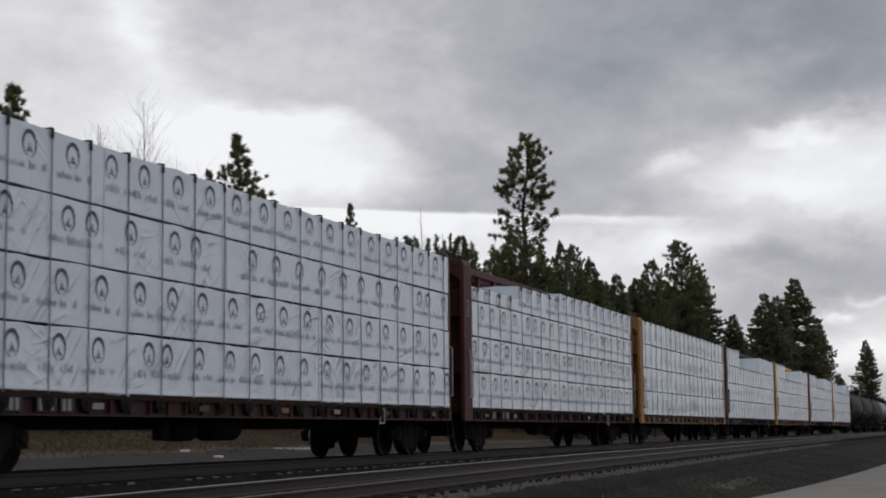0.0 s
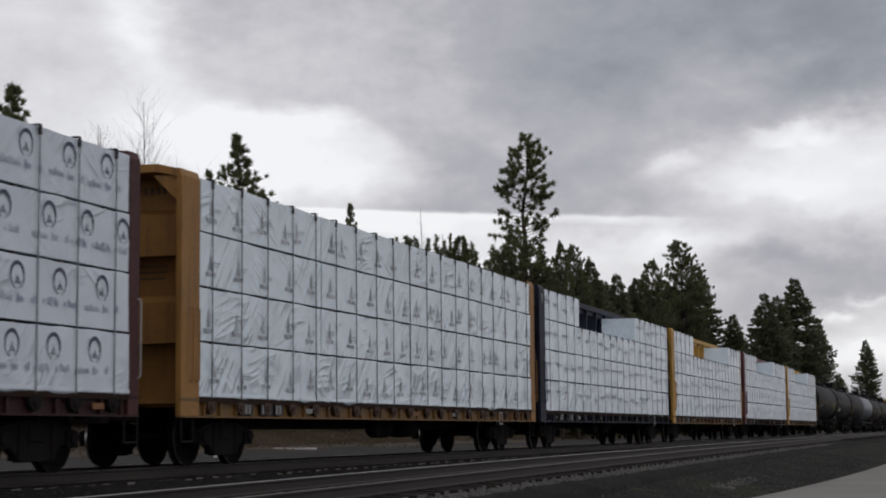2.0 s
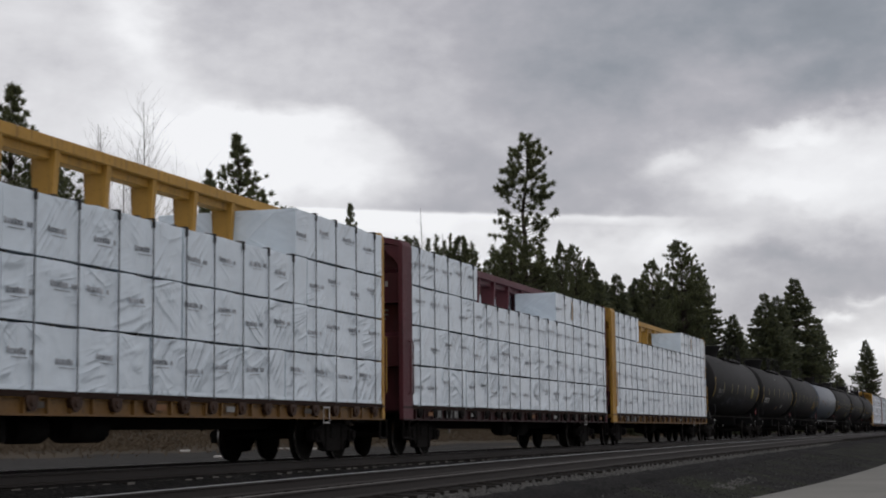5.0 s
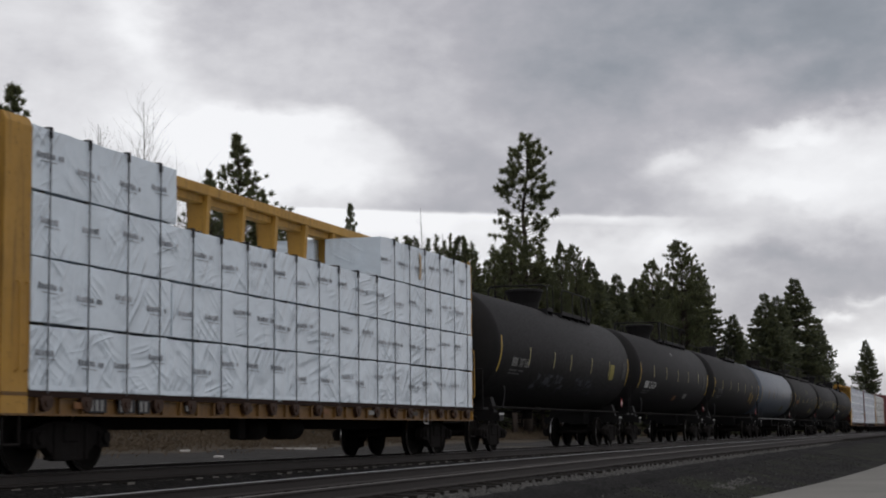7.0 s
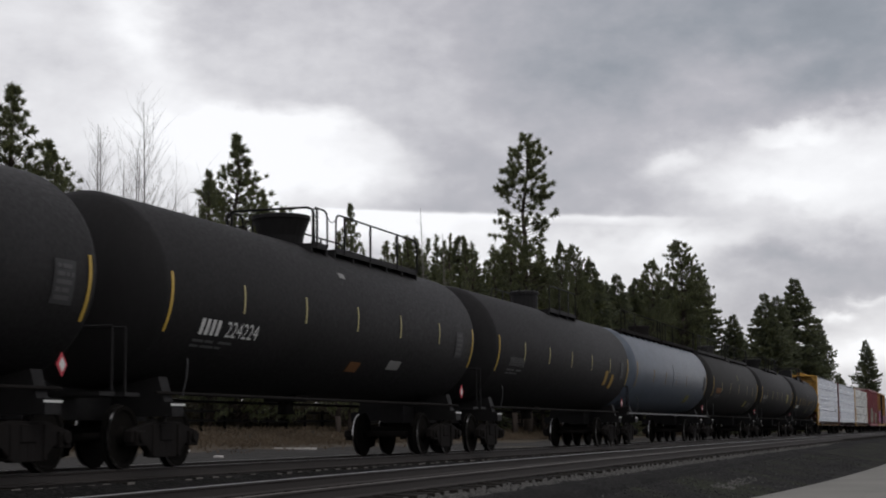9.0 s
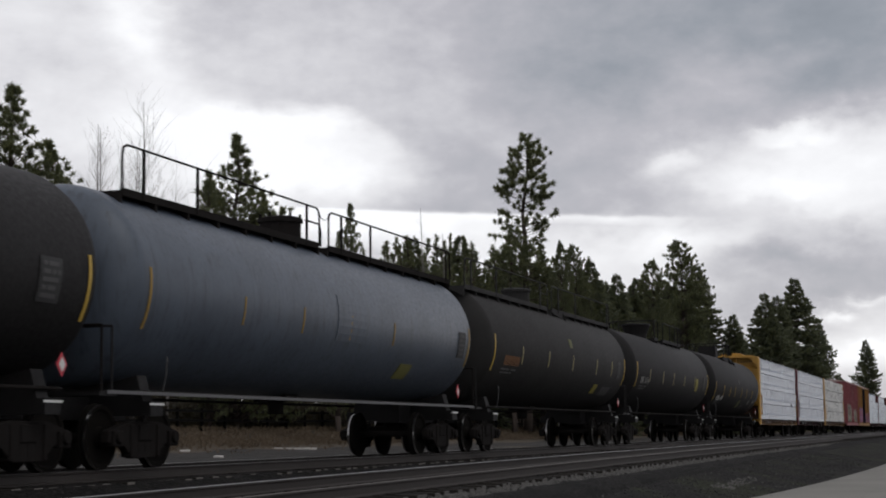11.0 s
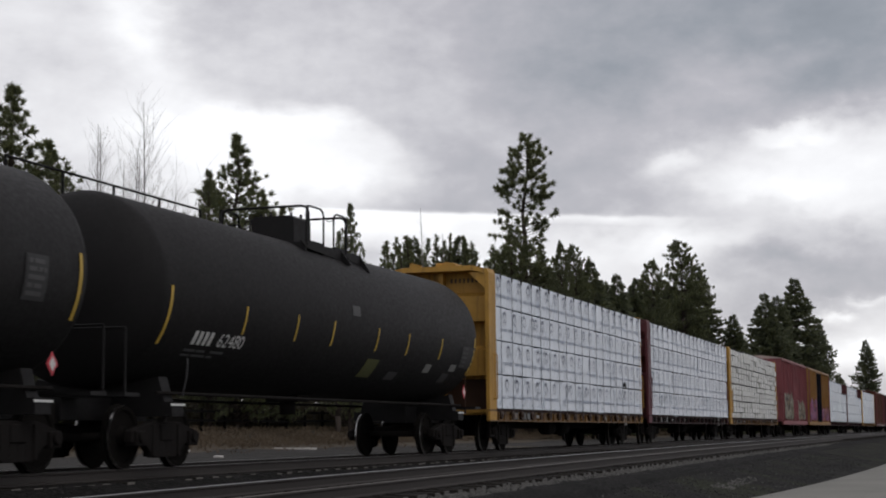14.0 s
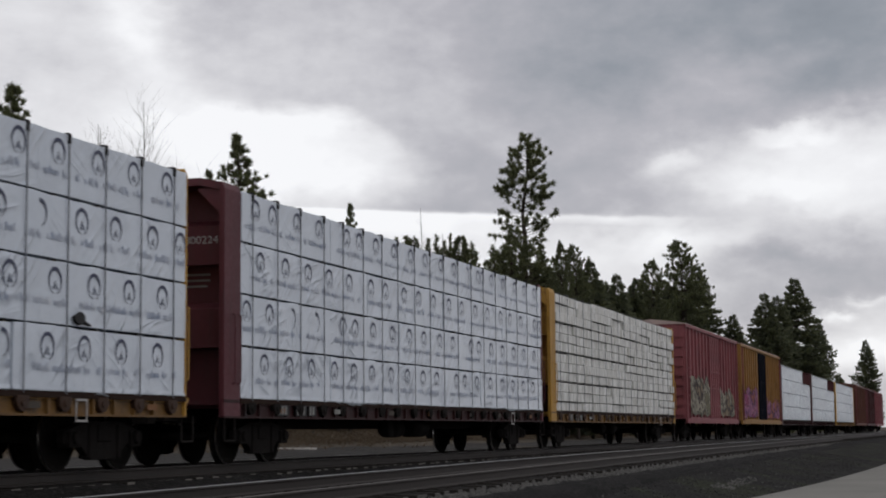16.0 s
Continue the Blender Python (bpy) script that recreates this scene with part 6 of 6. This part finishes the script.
tank_car("brown-black sooty tank car with long walkway", TANK_BROWN, 249.0, 265.6, (251.8, 254.75, 257.8, 261.15, 263.5), 5, dome=256.8, rails=((248.35, 257.04, (248.94, 251.34, 256.15)), (257.57, 265.96, (258.44, 260.78, 265.67))), sides=(1,), hoops=((256.2, 257.2),), skirts=((257.5, 259.08, 0.62),),
         text=(250.05, -20, ORANGE_TAPE, 0.26, "", 0, 0), panels=((261.5, 0.56, -36, 0.36, PLACARD_YELLOW, "olive-yellow warning panel"), (262.8, 1.3, -38, 0.34, STENCIL_GREY, "faded notice"), (257.4, 0.36, 14, 0.28, PLACARD_OLIVE, "small dull notice"), (264.4, *GREY_PANEL)))
tank_car("black tank car with olive panel and yellow strips", TANK_BLACK, 268, 284.85, (270.6, 273.42, 275.8, 278.45, 281.15), 6, dome=275.75, hatch="tub", rails=((274.9, 275.65, ()), (276.8, 280.4, (278.5, 279.78)), (280.55, 281.14, ())), cross=(274.9,),
         text=(268.86, -20, DULL_WHITE, 0.24, "307481", 269.6, 270.63), panels=((281.45, 0.6, -12, 0.55, PLACARD_YELLOW, "olive-yellow warning panel"), (283.45, *GREY_PANEL)))
tank_car("black tank car with many yellow strips", TANK_BLACK, 287.6, 303.85, (290.4, 292.65, 294.45, 296.95, 298.9, 301.25), 7, tape_at=-14, low=-8, bold=True, dome=295.4, hatch="box", rails=((294.48, 295.38, (294.54,)), (295.93, 296.66, (296.63,))), cross=(294.58, 296.62), skirts=((294.2, 296.4, 0.30), (296.45, 297.5, 0.36)), far_rail=(286.8, 293.6),
         text=(288.7, -33, REFLECT_WHITE, 0.24, "62480", 289.63, 290.61), panels=((296.75, 0.72, -38, 0.46, PLACARD_OLIVE, "olive-drab warning panel"), (298.4, 0.62, -43, 0.22, STENCIL_GREY, "faded notice"),
         (300.55, 0.42, -32.5, 0.22, DULL_WHITE, "small white notice"), (302.35, 0.44, -29.5, 0.18, DULL_WHITE, "small pinkish-white notice"), (302.05, 0.5, -40.5, 0.27, STENCIL_GREY, "faded notice"), (295.4, 0.42, 5, 0.2, STENCIL_GREY, "worn stencilled lines"), (302.9, 0.95, -18.5, 0.55, PANEL_GREY, "dark grey stencilled data panel")))
lumber_car(NAME, "yellow centre-beam flatcar with emblem-printed packs", YELLOW, 306.3, 326.15, "emblem", seed=8, rear=0.05, lugs=True, flap=(322.8, 2.12))
lumber_car(NAME, "maroon centre-beam flatcar with emblem-printed packs", MAROON, 328.22, 348.8, "emblem", seed=9, number="800224")
lumber_car(NAME, "yellow centre-beam flatcar with bare lumber", YELLOW, 350.6, 371.0, "bare", seed=10)
BOX_OCHRE = paint("dull_ochre_boxcar_paint", (0.31, 0.165, 0.05), amount=0.4, grime=0.8, spec=0.2)
PALE_ROOF = paint("chalky_pink_roof_paint", (0.46, 0.36, 0.33), amount=0.3)


def spray(name, colours, ground):
    """Sprayed letters run together: patches of several colours with dark outlines."""
    m, k, b = material(name)
    x, y, z = k.xyz(k.coord())
    p = k.join(3.7, k.add(k.mul(y, 0.5), k.mul(z, 0.35)), k.mul(z, 0.7))
    n = k.noise(p, 1.0, 3, 0.6)
    step = 0.30 / len(colours)
    c = k.ramp(n, [(0.0, ground)] + [(0.40 + step * i, q) for i, q in enumerate(colours)])
    edge = k.math("ABSOLUTE", k.sub(k.math("FRACT", k.mul(n, 8.0)), 0.5))
    c = k.mix(k.ramp(edge, [(0.08, 0.9), (0.14, 0.0)]), c, (0.03, 0.025, 0.03))
    c = k.mix(k.ramp(k.noise(k.coord(), 9.0, 4, 0.7), [(0.5, 0.0), (0.7, 0.6)]), c, ground)
    put(k, b, c, 0.75, spec=0.08)
    return m


GRAFFITI_PALE = spray("pale_spray_paint", ((0.16, 0.16, 0.11), (0.36, 0.34, 0.27), (0.05, 0.05, 0.045), (0.24, 0.19, 0.13)), (0.13, 0.045, 0.04))
GRAFFITI_PINK = spray("magenta_spray_paint", ((0.24, 0.05, 0.13), (0.34, 0.16, 0.24), (0.10, 0.04, 0.13), (0.30, 0.11, 0.06)), (0.22, 0.07, 0.04))
DARK_DOOR = paint("dark_blue_door_paint", (0.005, 0.006, 0.014), rough=0.8, spec=0.08)
box_car("faded red boxcar with ribbed sides and graffiti", BOXCAR_RED, 373.7, 390.0, PALE_ROOF, BOXCAR_RED, 1, ((-7.2, -1.6, 1.08, 3.0, GRAFFITI_PALE), (1.7, 6.6, 1.08, 2.6, GRAFFITI_PALE)))
box_car("yellow boxcar with a dark door and magenta graffiti", BOX_OCHRE, 391.5, 410.2, PALE_ROOF, DARK_DOOR, 2, ((-8.6, -2.6, 1.08, 2.9, GRAFFITI_PINK), (1.9, 8.4, 1.08, 2.5, GRAFFITI_PINK)))
lumber_car(NAME, "dark red centre-beam flatcar with a part-empty top tier", OXIDE, 412.2, 431.6, "plain", notch=(0.7, 1.0), seed=11, detail=False)
lumber_car(NAME, "dark red centre-beam flatcar with a part-empty top tier", OXIDE, 433.5, 454.4, "plain", notch=(0.68, 1.0), seed=12, detail=False)
lumber_car(NAME, "yellow centre-beam flatcar with wrapped lumber", YELLOW, 457.0, 479.0, "plain", seed=13, detail=False, rear=0.9)
RUST_RED = paint("brown_red_boxcar_paint", (0.13, 0.05, 0.034), amount=0.4, grime=0.8, spec=0.2)
box_car("rusty brown-red boxcar far back in the train", RUST_RED, 482.0, 499.0, RUST_RED, RUST_RED, 3)
box_car("brown-red boxcar far back in the train", OXIDE, 500.5, 517.5, BOXCAR_RED, OXIDE, 4)
box_car("faded red boxcar at the back of the train", BOXCAR_RED, 519.0, 536.0, BOXCAR_RED, BOXCAR_RED, 5)


# ---------------------------------------------------------------- movement
def motions():
    """The whole train rolls towards -y; its pace swings very slightly from half second to half second."""
    times = [0.5 * i for i in range(33)]
    for ob, x, y, z, turn in MOVERS:
        walk(ob, [(t, pose(x, y - SPEED * t + (0.16 if i % 2 else -0.16), z, 0, 0, turn)) for i, t in enumerate(times)])

    # each wheel rolls without slip; a wheel's path is the same in every truck, so wheels at one corner share their keys
    turn = math.degrees(SPEED / 0.483) / FPS
    for (s, dy), wheels in WHEELS.items():
        walk(wheels[0], [(i / FPS, pose(s * 0.755, dy, 0.483, 0, 0, 0 if s > 0 else 180) @ Matrix.Rotation(radians(s * turn * i), 4, "X")) for i in range(16 * FPS + 1)])
        keys = wheels[0].animation_data
        for w in wheels[1:]:
            w.rotation_mode = "QUATERNION"
            w.animation_data_create()
            w.animation_data.action, w.animation_data.action_slot = keys.action, keys.action_slot


motions()
